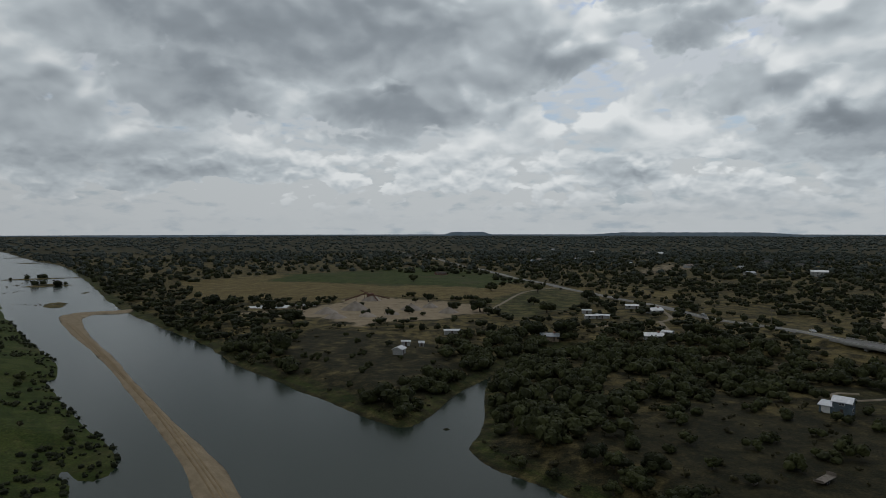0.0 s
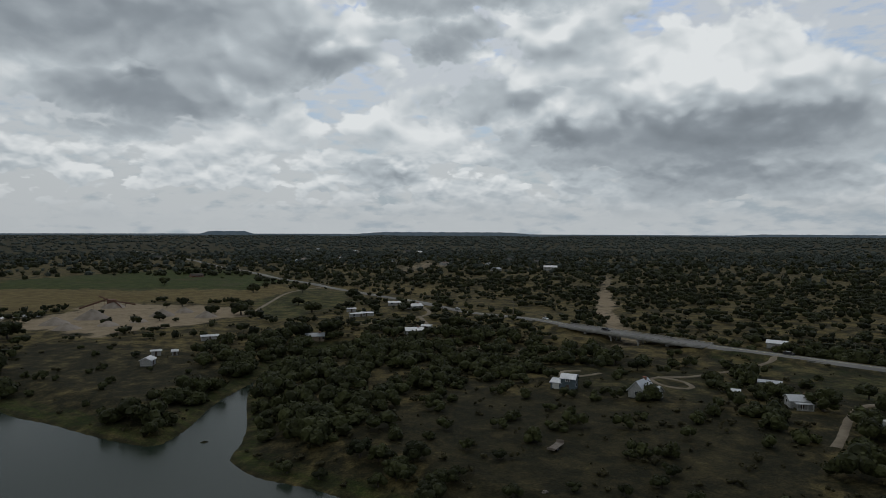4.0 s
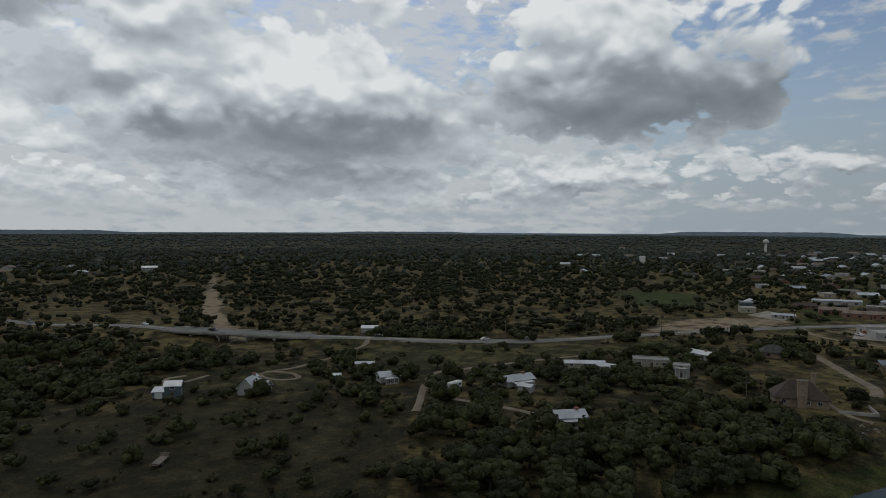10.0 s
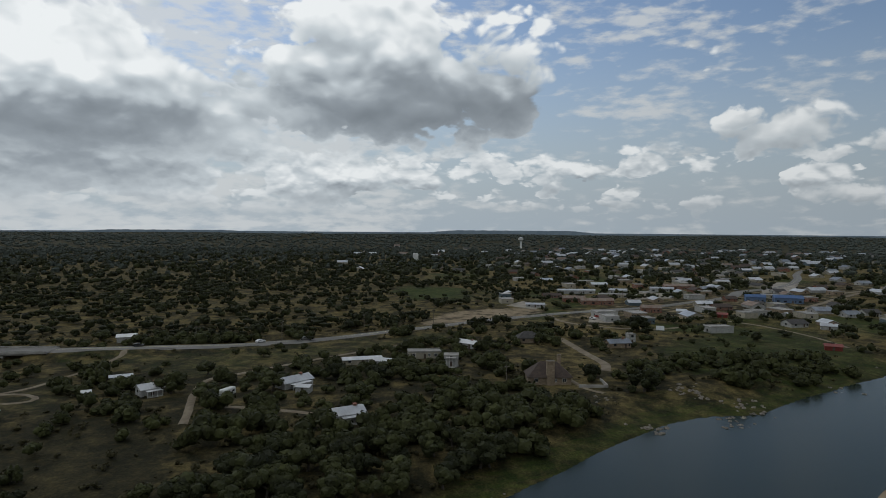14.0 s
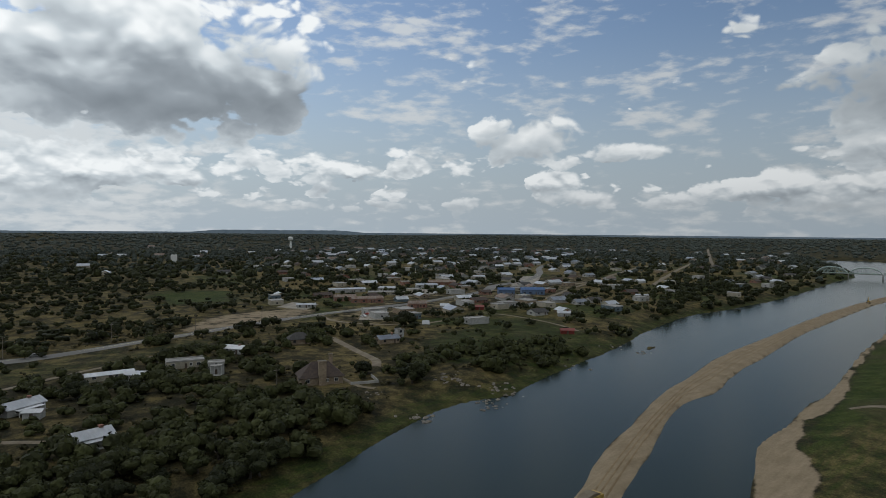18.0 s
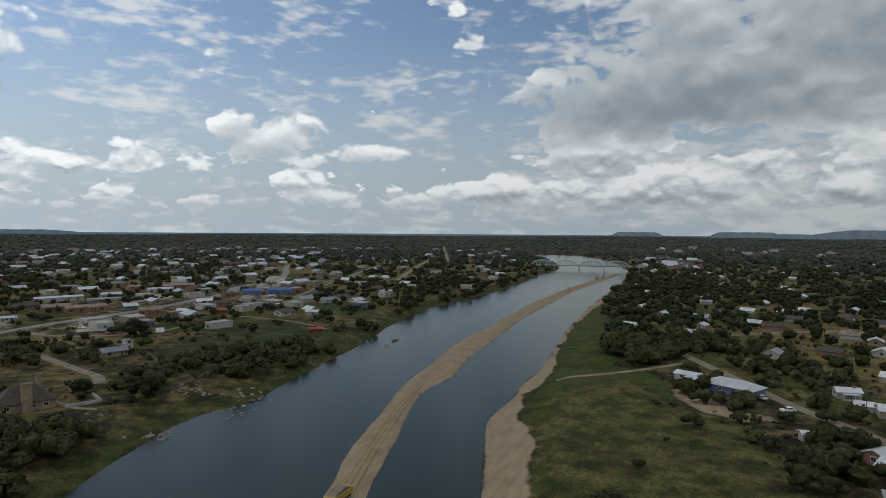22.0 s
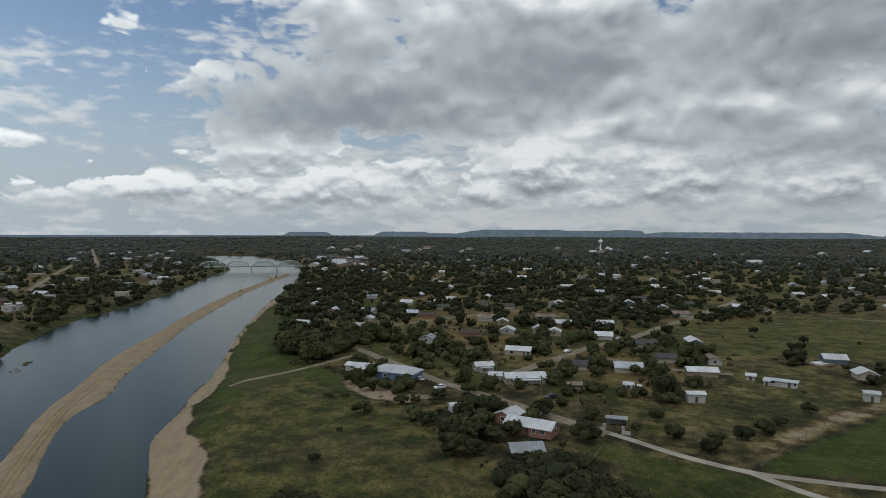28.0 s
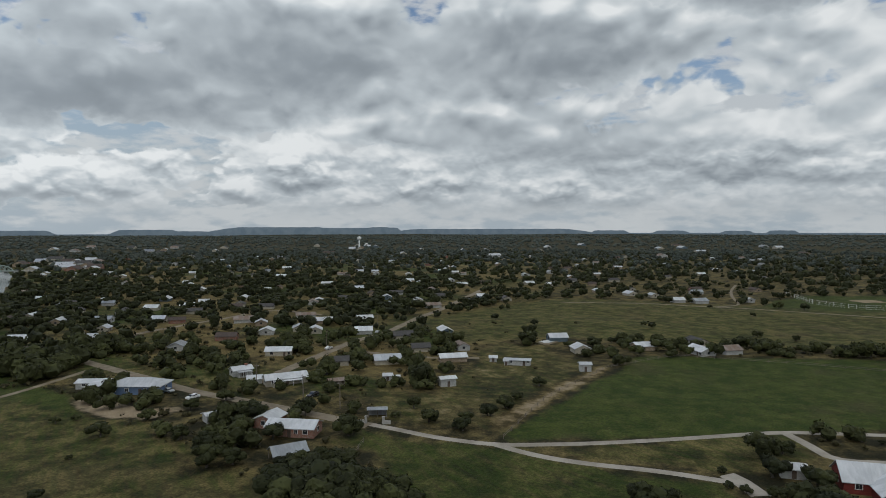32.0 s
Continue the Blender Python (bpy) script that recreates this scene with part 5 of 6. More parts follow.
A, B = (811, -639), (706, -756)
long = math.hypot(B[0] - A[0], B[1] - A[1])
truss = thing("truss_bridge", span_pose(A, B, 7.5), "old pale green steel truss bridge across the river", "bridge")
part("deck", box(-30, -4.2, -0.8, long + 30, 4.2, 0.0), CONCRETE, truss)
for i in range(5):
    part("pier", box(long * i / 4 - 0.7, -4, -9, long * i / 4 + 0.7, 4, -0.8, 0.2), CONCRETE, truss)
for i in range(4):
    x0, step = long * i / 4 + 0.8, (long / 4 - 1.6) / 8
    tops = [0.8, 5.2, 7.2, 8.1, 8.4, 8.1, 7.2, 5.2, 0.8]
    for side in (-4.4, 4.4):
        for k in range(8):
            p, q = (x0 + k * step, side, tops[k]), (x0 + (k + 1) * step, side, tops[k + 1])
            part("chord", rod(p, q, 0.6, sides=6), PALE_STEEL, truss)
            part("brace", rod((p[0], side, 0.4), q, 0.26, sides=5) if k < 4 else rod((q[0], side, 0.4), p, 0.26, sides=5), PALE_STEEL, truss)
            if k:
                part("hanger", rod((p[0], side, 0.3), p, 0.26, sides=5), PALE_STEEL, truss)
        part("bottom_chord", rod((x0, side, 0.4), (x0 + 8 * step, side, 0.4), 0.45, sides=6), PALE_STEEL, truss)
    for k in (2, 3, 4, 5, 6):
        part("cross_beam", rod((x0 + k * step, -4.4, tops[k]), (x0 + k * step, 4.4, tops[k]), 0.13, sides=5), STEEL, truss)

# ---- towers, tanks, poles ----
def water_tower(x, y, tall, wide, label):
    root = thing("water_tower", pose(x, y, height(x, y)), label, "water tower")
    part("column", rod((0, 0, -2), (0, 0, tall * 0.72), wide * 0.22, wide * 0.16, 14), TRIM, root)
    bm = joined(rod((0, 0, tall * 0.62), (0, 0, tall * 0.74), wide * 0.2, wide * 0.5, 20), rod((0, 0, tall * 0.74), (0, 0, tall * 0.9), wide * 0.5, sides=20), rod((0, 0, tall * 0.9), (0, 0, tall), wide * 0.5, wide * 0.08, 20))
    part("tank", bm, TRIM, root)


water_tower(1888, 210, 34, 15, "white water tower on a single column above the trees")
water_tower(575, -1985, 34, 13, "tall white water tower beyond the town")
tank = thing("storage_tank", pose(1095, 313, height(1095, 313), 0, 0, -74), "square white storage tank in the brush", "tank")
part("tank", box(-5, -5, 0, 5, 5, 13, 0.3), TRIM, tank)
part("hatch", box(-1.2, -5.06, 0, 1.2, -5.0, 3), STEEL, tank)
tank = thing("storage_tank", pose(555, -2000, height(555, -2000)), "low white round tank beside the water tower", "tank")
part("tank", joined(rod((0, 0, -1), (0, 0, 9), 6, sides=20), rod((0, 0, 9), (0, 0, 11), 6, 0.4, 20)), TRIM, tank)

pole_root = None
for i, (x, y, turn, tall) in enumerate([(272, 191, 75, 10), (300, 159, 74, 10), (332, 125, 73, 10), (365, 93, 74, 10), (400, 62, 75, 10), (436, 32, 76, 10), (477, 4, 72, 10), (519, -24, 73, 10), (563, -56, 79, 10),
                                        (609, -88, 79, 10), (227, 30, 35, 9), (675, -398, 63, 18), (79, -203, 70, 9), (103, -218, 74, 9), (104, -299, 70, 9), (93, -359, 71, 9), (63, -194, 71, 9), (218, -274, 47, 9),
                                        (198, 375, 25, 10), (181, 432, 24, 10), (165, 496, 19, 10), (147, 564, 18, 10)]):
    if pole_root is None:
        pole_root = thing("utility_pole", pose(x, y, height(x, y), 0, 0, turn), "weathered timber utility pole with a crossarm", "utility pole", "poles along the roads")
        part("pole", rod((0, 0, -1), (0, 0, 10), 0.17, 0.11, 8), WOOD, pole_root)
        part("crossarm", box(-0.06, -1.2, 9.2, 0.06, 1.2, 9.35), WOOD, pole_root)
        for s in (-1.1, -0.5, 0.5, 1.1):
            part("insulator", rod((0, s, 9.35), (0, s, 9.55), 0.06, 0.04, 6), CONCRETE, pole_root)
    else:
        copy_thing(pole_root, pose(x, y, height(x, y) + (tall - 10), 0, 0, turn))

# ---- vehicles ----
RUBBER = plain("tyre_rubber", (0.02, 0.02, 0.02), (0.035, 0.035, 0.035), 4, 0.9)
PAINTS = {"white": plain("white_car_paint", (0.55, 0.55, 0.55), (0.65, 0.65, 0.65), 1, 0.3, spec=0.6, vary=0), "black": plain("black_car_paint", (0.015, 0.015, 0.018), (0.025, 0.025, 0.03), 1, 0.25, spec=0.6, vary=0),
          "silver": plain("silver_car_paint", (0.30, 0.31, 0.32), (0.38, 0.39, 0.40), 1, 0.3, 0.5, vary=0), "red": plain("red_car_paint", (0.28, 0.03, 0.025), (0.33, 0.04, 0.03), 1, 0.3, spec=0.6, vary=0),
          "yellow": plain("yellow_machine_paint", (0.30, 0.20, 0.05), (0.38, 0.26, 0.07), 1, 0.5, vary=0)}


def wheel(parent, x, y, r, wide):
    t_ = part("wheel", rod((x, y - wide / 2, r), (x, y + wide / 2, r), r, sides=14), RUBBER, parent)
    part("rim", joined(rod((x, y - wide / 2 - 0.01, r), (x, y + wide / 2 + 0.01, r), r * 0.55, sides=10)), PAINTS["silver"], t_)


def car(x, y, turn, paint, pickup=False, lift=0.24, z=None):
    kind_ = "pickup truck" if pickup else "car"
    root = thing(kind_.replace(" ", "_"), pose(x, y, (height(x, y) if z is None else z) + lift, 0, 0, turn), f"{paint} {kind_} standing on the road surface", kind_, "vehicles on the roads")
    body = prism([(-2.4, 0.35), (2.4, 0.35), (2.42, 0.75), (2.3, 0.95), (1.2, 1.02), (-2.3, 1.05), (-2.45, 0.9)], -0.92, 0.92)
    part("body", body, PAINTS[paint], root)
    top = [(1.15, 1.0), (0.5, 1.62), (-0.6, 1.66), (-0.75, 1.0)] if pickup else [(1.25, 1.0), (0.55, 1.5), (-1.3, 1.55), (-2.1, 1.03)]
    cab = prism(top, -0.8, 0.8)
    part("cabin", cab, PAINTS[paint], root)
    w0, w1 = (top[2][0] + 0.12, top[1][0] - 0.05)
    for s in (-0.81, 0.81):
        part("side_window", prism([(w0, 1.08), (w1 + 0.35, 1.08), (w1, 1.44), (w0, 1.46)], s - 0.012, s + 0.012), GLASS, root)
    part("windscreen", prism([(top[0][0] - 0.02, 1.06), (top[0][0] + 0.03, 1.06), (top[1][0] + 0.07, 1.52), (top[1][0] + 0.02, 1.52)], -0.72, 0.72), GLASS, root)
    if pickup:
        part("load_bed", joined(box(-2.35, -0.9, 1.04, -0.8, -0.8, 1.25), box(-2.35, 0.8, 1.04, -0.8, 0.9, 1.25), box(-2.4, -0.9, 1.04, -2.3, 0.9, 1.25)), PAINTS[paint], root)
    for s in (-0.7, 0.7):
        part("headlight", box(2.38, s - 0.15, 0.68, 2.44, s + 0.15, 0.82), TRIM, root)
    for px in (-1.5, 1.5):
        for s in (-0.82, 0.82):
            wheel(root, px, s, 0.35, 0.24)


for x, y, turn, paint, pick in ((285, 163, -31, "white", False), (251, 207, -54, "black", False), (302, 147, -52, "silver", True), (209, 287, -71, "black", True), (204, 343, -92, "white", False), (177, 423, -77, "silver", False),
                                (560, -66, -41, "white", True), (588, -89, -41, "red", False), (650, -135, -41, "silver", False), (271, 234, 39, "silver", False), (279, 234, 49, "red", False),
                                (415, -1, 37, "white", False), (414, -16, 38, "silver", True), (425, -4, 42, "red", False), (77, -207, 70, "black", True), (101, -294, -100, "white", False), (89, -343, -89, "silver", False),
                                (83, -241, 60, "black", False), (118, -200, 68, "white", False), (131, -206, 158, "silver", True)):
    on_bridge = abs(x - 209) < 2 and abs(y - 287) < 2
    car(x, y, turn, paint, pick, 0.06 if on_bridge else 0.24, 7.9 if on_bridge else None)

# dump truck on the sand bar
tx, ty = 131, -49
tz = height(tx, ty)
dumper = thing("dump_truck", pose(tx, ty, tz + 0.05, 0, 0, 127), "yellow articulated dump truck on the sand bar", "dump truck")
part("cab", joined(box(2.6, -1.1, 1.3, 4.2, 1.1, 3.1, 0.08), box(4.2, -1.0, 1.2, 5.6, 1.0, 2.2, 0.08)), PAINTS["yellow"], dumper)
part("cab_window", box(4.16, -0.9, 2.2, 4.23, 0.9, 2.9), GLASS, dumper)
part("chassis", box(-4.6, -0.7, 0.9, 3.6, 0.7, 1.35), RUBBER, dumper)
part("dump_body", prism([(-5.4, 1.7), (-4.6, 1.4), (1.6, 1.4), (2.2, 1.8), (2.3, 3.0), (-5.6, 2.8)], -1.45, 1.45), PAINTS["yellow"], dumper)
part("load", joined(prism([(-5.0, 2.8), (1.8, 2.95), (0.6, 3.5), (-2.2, 3.7), (-4.2, 3.2)], -1.2, 1.2)), TRACK, dumper)
for px in (-3.6, -1.9, 3.7):
    for s in (-1.25, 1.25):
        wheel(dumper, px, s, 0.85, 0.6)


def excavator(x, y, turn):
    root = thing("excavator", pose(x, y, height(x, y), 0, 0, turn), "yellow tracked excavator digging on the sand bar", "excavator", "diggers on the sand bar")
    for s in (-1.2, 1.2):
        part("track", prism([(-2, 0.15), (-1.7, 0), (1.7, 0), (2, 0.15), (2, 0.75), (1.7, 0.95), (-1.7, 0.95), (-2, 0.75)], s - 0.3, s + 0.3), RUBBER, root)
    part("body", box(-2.3, -1.3, 1.1, 0.9, 1.3, 2.2, 0.1), PAINTS["yellow"], root)
    part("cab", box(0.0, 0.2, 2.2, 1.3, 1.3, 3.3, 0.1), GLASS, root)
    part("boom", joined(rod((0.8, -0.2, 2.0), (3.6, -0.2, 4.8), 0.28, 0.24, 6), rod((3.6, -0.2, 4.8), (5.6, -0.2, 4.0), 0.24, 0.2, 6)), PAINTS["yellow"], root)
    part("stick", rod((5.6, -0.2, 4.0), (6.2, -0.2, 1.4), 0.2, 0.15, 6), PAINTS["yellow"], root)
    part("bucket", prism([(5.7, 0.5), (6.6, 0.3), (6.9, 1.2), (6.1, 1.5)], -0.8, 0.4), STEEL, root)


excavator(607, -591, 60)
excavator(625, -619, 110)
excavator(500, -446, -40)
trailer = thing("travel_trailer", pose(191, 122, height(191, 122), 0, 0, -9), "white travel trailer parked by a dirt track", "trailer")
part("body", box(-3.2, -1.2, 0.6, 3.2, 1.2, 2.9, 0.25), TRIM, trailer)
part("side_window", box(-1.8, -1.23, 1.6, -0.6, -1.19, 2.2), GLASS, trailer)
part("side_window", box(1.0, -1.23, 1.6, 2.2, -1.19, 2.2), GLASS, trailer)
part("hitch", rod((3.2, 0, 0.6), (4.4, 0, 0.5), 0.06), STEEL, trailer)
for s in (-1.05, 1.05):
    wheel(trailer, -0.4, s, 0.36, 0.22)
    wheel(trailer, 0.5, s, 0.36, 0.22)

# ---- gravel plant and ponds ----
HEAP = plain("gravel_heap", (0.20, 0.165, 0.13), (0.30, 0.255, 0.21), 0.2, 0.95, fine=3)
RUSTY = plain("rusty_steel", (0.12, 0.06, 0.045), (0.19, 0.10, 0.07), 0.6, 0.8, 0.3)
plant = thing("gravel_plant", pose(-61, 522, height(-61, 522), 0, 0, 9) @ Matrix.Diagonal((0.75, 0.75, 0.75, 1)), "rust-brown gravel screening plant with sloping conveyors", "gravel plant")
part("hopper", joined(box(-4, -3, 3, 4, 3, 8, 0.2), rod((0, 0, 3.2), (0, 0, 0.6), 3.4, 0.8, 8)), RUSTY, plant)
for s in (-3.6, 3.6):
    for q in (-2.6, 2.6):
        part("leg", rod((s, q, -0.5), (s, q, 4), 0.2), RUSTY, plant)
for a, b in (((-28, -4, 0.8), (-3, 0, 8.6)), ((3, 0, 6.0), (22, 6, 1.0)), ((-2, 3, 7.0), (-10, 26, 9.0)), ((8, -12, 0.6), (2, -2, 7.0))):
    part("conveyor", joined(rod(a, b, 0.55, sides=4), rod((a[0], a[1], a[2] + 0.9), (b[0], b[1], b[2] + 0.9), 0.18, sides=4)), RUSTY, plant)
    mid = [(p + q) / 2 for p, q in zip(a, b)]
    part("support", rod((mid[0], mid[1], -0.6), mid, 0.18, sides=6), RUSTY, plant)


def mound(x, y, r, h, mat, name, label):
    bm = bmesh.new()
    bmesh.ops.create_cone(bm, cap_ends=False, segments=22, radius1=r, radius2=r * 0.08, depth=h, matrix=Matrix.Translation((0, 0, h / 2)))
    bmesh.ops.subdivide_edges(bm, edges=bm.edges[:], cuts=2, use_grid_fill=True)
    for v in bm.verts:
        k = 1 + 0.10 * noise.noise(v.co * 0.35 + Vector((x, y, 0)))
        v.co.x, v.co.y = v.co.x * k, v.co.y * k
        v.co.z += 0.25 * noise.noise(v.co * 0.6) * (v.co.z > 0.1)
        v.co.z -= 0.4 * (v.co.z < 0.1)
    for f_ in bm.faces:
        f_.smooth = True
    root = thing(name, pose(x, y, height(x, y)), label, "gravel heap", "gravel heaps")
    part("cone", bm, mat, root)


for x, y, r, h in ((-83, 443, 9, 4.5), (-66, 466, 11, 6), (-72, 417, 8, 3.5), (-24, 469, 9, 4.5), (-10, 483, 7, 3.5), (-52, 427, 7, 3), (4, 450, 8, 4), (-60, 522, 9, 5), (-36, 441, 6, 2.6)):
    mound(x, y, r, h, HEAP, "gravel_heap", "conical heap of pale washed gravel")

MILK = plain("milky_water", (0.62, 0.62, 0.60), (0.72, 0.72, 0.70), 0.1, 0.2, spec=0.5, vary=0)


def pond(x, y, along, across, turn, mat, label):
    bm = bmesh.new()
    ring, rim, foot = [], [], []
    for i in range(28):
        a = i / 28 * 2 * math.pi
        q = 1 + 0.10 * math.sin(3 * a + x) + 0.06 * math.sin(7 * a)
        p = (along * q * math.copysign(abs(math.cos(a)) ** 0.6, math.cos(a)), across * q * math.copysign(abs(math.sin(a)) ** 0.6, math.sin(a)))
        ring.append(bm.verts.new((*p, 0.0)))
    bm.faces.new(ring)
    root = thing("pond", pose(x, y, height(x, y) + 0.45, 0, 0, turn), label, "pond")
    part("water", bm, mat, root)
    edge = bmesh.new()
    inner = [edge.verts.new((v[0] * along, v[1] * across, 0.12)) for v in [(math.cos(i / 28 * 6.2832), math.sin(i / 28 * 6.2832)) for i in range(28)]]
    for i, v in enumerate(inner):
        a = i / 28 * 2 * math.pi
        q = 1 + 0.10 * math.sin(3 * a + x) + 0.06 * math.sin(7 * a)
        v.co = (along * q * math.copysign(abs(math.cos(a)) ** 0.6, math.cos(a)), across * q * math.copysign(abs(math.sin(a)) ** 0.6, math.sin(a)), 0.1)
    outer = [edge.verts.new((v.co.x + math.copysign(1.8, v.co.x), v.co.y + math.copysign(1.8, v.co.y), -1.2)) for v in inner]
    for i in range(28):
        j = (i + 1) % 28
        edge.faces.new((outer[i], outer[j], inner[j], inner[i]))
    part("bank", edge, TRACK, root)


pond(-133, 480, 15, 11, 8, MILK, "milky white settling pond at the gravel pit")
pond(-109, 495, 10, 8, 8, MILK, "small milky settling pond at the gravel pit")
pond(-7, -328, 6.5, 3.2, 50, MILK, "shallow pale stock pond in a pasture")

# ---- gate, fences, ball field ----
gate = thing("park_gate", pose(48, -181, height(48, -181), 0, 0, 181), "white masonry park gate with two pillars", "gate")
for s in (-2.7, 2.7):
    part("pillar", joined(box(s - 0.35, -0.35, -0.3, s + 0.35, 0.35, 2.1, 0.04), box(s - 0.45, -0.45, 2.1, s + 0.45, 0.45, 2.3, 0.04)), CONCRETE, gate)
    part("wing_wall", box(min(s, s * 1.8), -0.2, -0.3, max(s, s * 1.8), 0.2, 1.1), CONCRETE, gate)


def fence(points, gap, tall, mat, label, rails=2):
    p = np.array(points, float)
    seg = np.r_[0, np.cumsum(np.hypot(*np.diff(p, axis=0).T))]
    s = np.linspace(0, seg[-1], int(seg[-1] / gap) + 1)
    q = np.stack([np.interp(s, seg, p[:, 0]), np.interp(s, seg, p[:, 1])], 1)
    z = land(q[:, 0], q[:, 1])
    root = thing("fence", pose(0, 0, 0), label, "fence")
    for (x, y), h in zip(q, z):
        put("post", slab("post", 0.16, 0.16, tall + 0.3, mat), pose(x, y, h - 0.3), root)
    for k in range(rails):
        lift = tall * (0.9 - 0.45 * k)
        part("rail", joined(*[rod((*q[i], z[i] + lift), (*q[i + 1], z[i + 1] + lift), 0.05, sides=4) for i in range(len(q) - 1)]), mat, root)


fence([(-216, -583), (-215, -527), (-232, -494), (-273, -485)], 6, 3.2, TRIM, "pale outfield fence round a ball field", 3)
fence([(9, -173), (-3, -216), (-29, -268), (-64, -296), (-160, -267)], 7, 1.3, WOOD, "wire and timber field fence along a pasture")
fence([(432, 35), (402, 46), (376, 68), (359, 87)], 3.2, 0.9, WOOD, "row of short timber posts by the highway", 1)
fence([(47, -165), (45, -111)], 5, 1.3, WOOD, "timber field fence beside the park lawn")

# ---- rocks ----
ROCK = plain("pale_granite", (0.13, 0.113, 0.092), (0.27, 0.24, 0.20), 0.9, 0.9, fine=6, vary=0.4)


def boulder(seed):
    g = random.Random(seed)
    bm = bmesh.new()
    bmesh.ops.create_icosphere(bm, subdivisions=2, radius=1)
    for v in bm.verts:
        v.co *= 1 + 0.6 * noise.noise(v.co * 1.5 + Vector((seed * 3.1, 0, 0))) + 0.28 * noise.noise(v.co * 3.1 + Vector((0, seed * 2.3, 0)))
        v.co.z = max(v.co.z, -0.35) * 0.62
        v.co.x *= 1.35
    me = bpy.data.meshes.new("rock")
    bm.to_mesh(me)
    bm.free()
    me.materials.append(ROCK)
    return me


BOULDERS = [boulder(i) for i in range(6)]
rock_rng = random.Random(3)
for x, y, spread, count, size, label in ((204, -19, 4, 14, 1.0, "pale weathered granite boulder on the river bank"), (243, -36, 7, 26, 0.8, "pale granite boulder on a scree slope"), (221, -46, 6, 26, 0.9, "pale granite boulder at the water's edge"),
                                         (237, -55, 7, 26, 0.8, "pale granite boulder beside the water"), (275, -97, 5, 8, 0.9, "pale granite boulder at the water's edge"), (307, -145, 4, 9, 0.9, "pale granite boulder standing in the river"),
                                         (322, -133, 6, 6, 0.7, "pale granite boulder at the water's edge"), (139, 21, 5, 5, 0.8, "pale granite boulder on the grassy bank"), (110, 49, 6, 4, 0.7, "pale granite boulder in brush"),
                                         (367, -155, 8, 9, 0.8, "pale granite boulder on the grassy bank"), (-349, 532, 22, 26, 1.0, "dark wet rock in the river rapids"), (-488, 722, 30, 26, 1.3, "pale rock of a low river weir"),
                                         (-446, 653, 18, 16, 1.0, "dark wet rock in the river rapids"), (223, -7, 5, 8, 0.7, "pale granite boulder in grass"), (63, 124, 14, 6, 0.8, "pale granite boulder in brush")):
    for i in range(count):
        px, py = x + rock_rng.gauss(0, spread * 0.6), y + rock_rng.gauss(0, spread * 0.6)
        s = 0.62 * size * rock_rng.uniform(0.4, 1.6)
        z = max(height(px, py), -0.25)
        ob = tagged(new("rock", BOULDERS[rock_rng.randrange(6)]), label, "rock", "river rocks")
        ob.matrix_world = pose(px, py, z + 0.08 * s, 0, 0, rock_rng.uniform(0, 360)) @ Matrix.Diagonal((s, s, s, 1))

# ruts of the haul road along the sand bar
RUT = plain("packed_sand", (0.155, 0.108, 0.056), (0.225, 0.162, 0.090), 0.2, 0.95, fine=3, vary=0)
north_ = np.array(BAR_EDGE_NORTH[2:], float)
south_ = np.array(BAR_EDGE_SOUTH[::-1][2:], float)
t_ = np.linspace(0, 1, 40)
both = []
for e in (north_, south_):
    s = np.r_[0, np.cumsum(np.hypot(*np.diff(e, axis=0).T))]
    both.append(np.stack([np.interp(t_ * s[-1], s, e[:, 0]), np.interp(t_ * s[-1], s, e[:, 1])], 1))
for f_ in (0.36, 0.5, 0.66):
    tagged(ribbon("trim", both[0] * (1 - f_) + both[1] * f_, 0.9, 0.05, RUT, 0.2), "wheel rut packed into the sand", "rut", kind="structure")

# ---- odds and ends ----
flatbed = thing("flatbed_trailer", pose(89, 144, height(89, 144), 0, 0, 36), "weathered flatbed trailer abandoned in the brush", "trailer")
part("bed", box(-3.4, -1.1, 0.75, 3.4, 1.1, 0.9, 0.03), WOOD, flatbed)
part("head_rail", box(3.2, -1.1, 0.9, 3.3, 1.1, 1.7), WOOD, flatbed)
part("tail_rail", box(-3.3, -1.1, 0.9, -3.2, 1.1, 1.3), WOOD, flatbed)
for px in (-1.2, -0.3):
    for s in (-1.0, 1.0):
        wheel(flatbed, px, s, 0.38, 0.22)
DARK_GREEN = plain("dark_green_plastic", (0.012, 0.022, 0.016), (0.02, 0.032, 0.024), 1.5, 0.5)
for x, y in ((29, -131), (31, -131)):
    tank = thing("water_barrel", pose(x, y, height(x, y)), "dark green plastic water barrel on the lawn", "barrel", "water barrels")
    part("drum", joined(rod((0, 0, -0.1), (0, 0, 1.5), 0.75, sides=18), rod((0, 0, 1.5), (0, 0, 1.75), 0.75, 0.25, 18)), DARK_GREEN, tank)
    part("lid", rod((0, 0, 1.75), (0, 0, 1.85), 0.3, sides=14), RUBBER, tank)

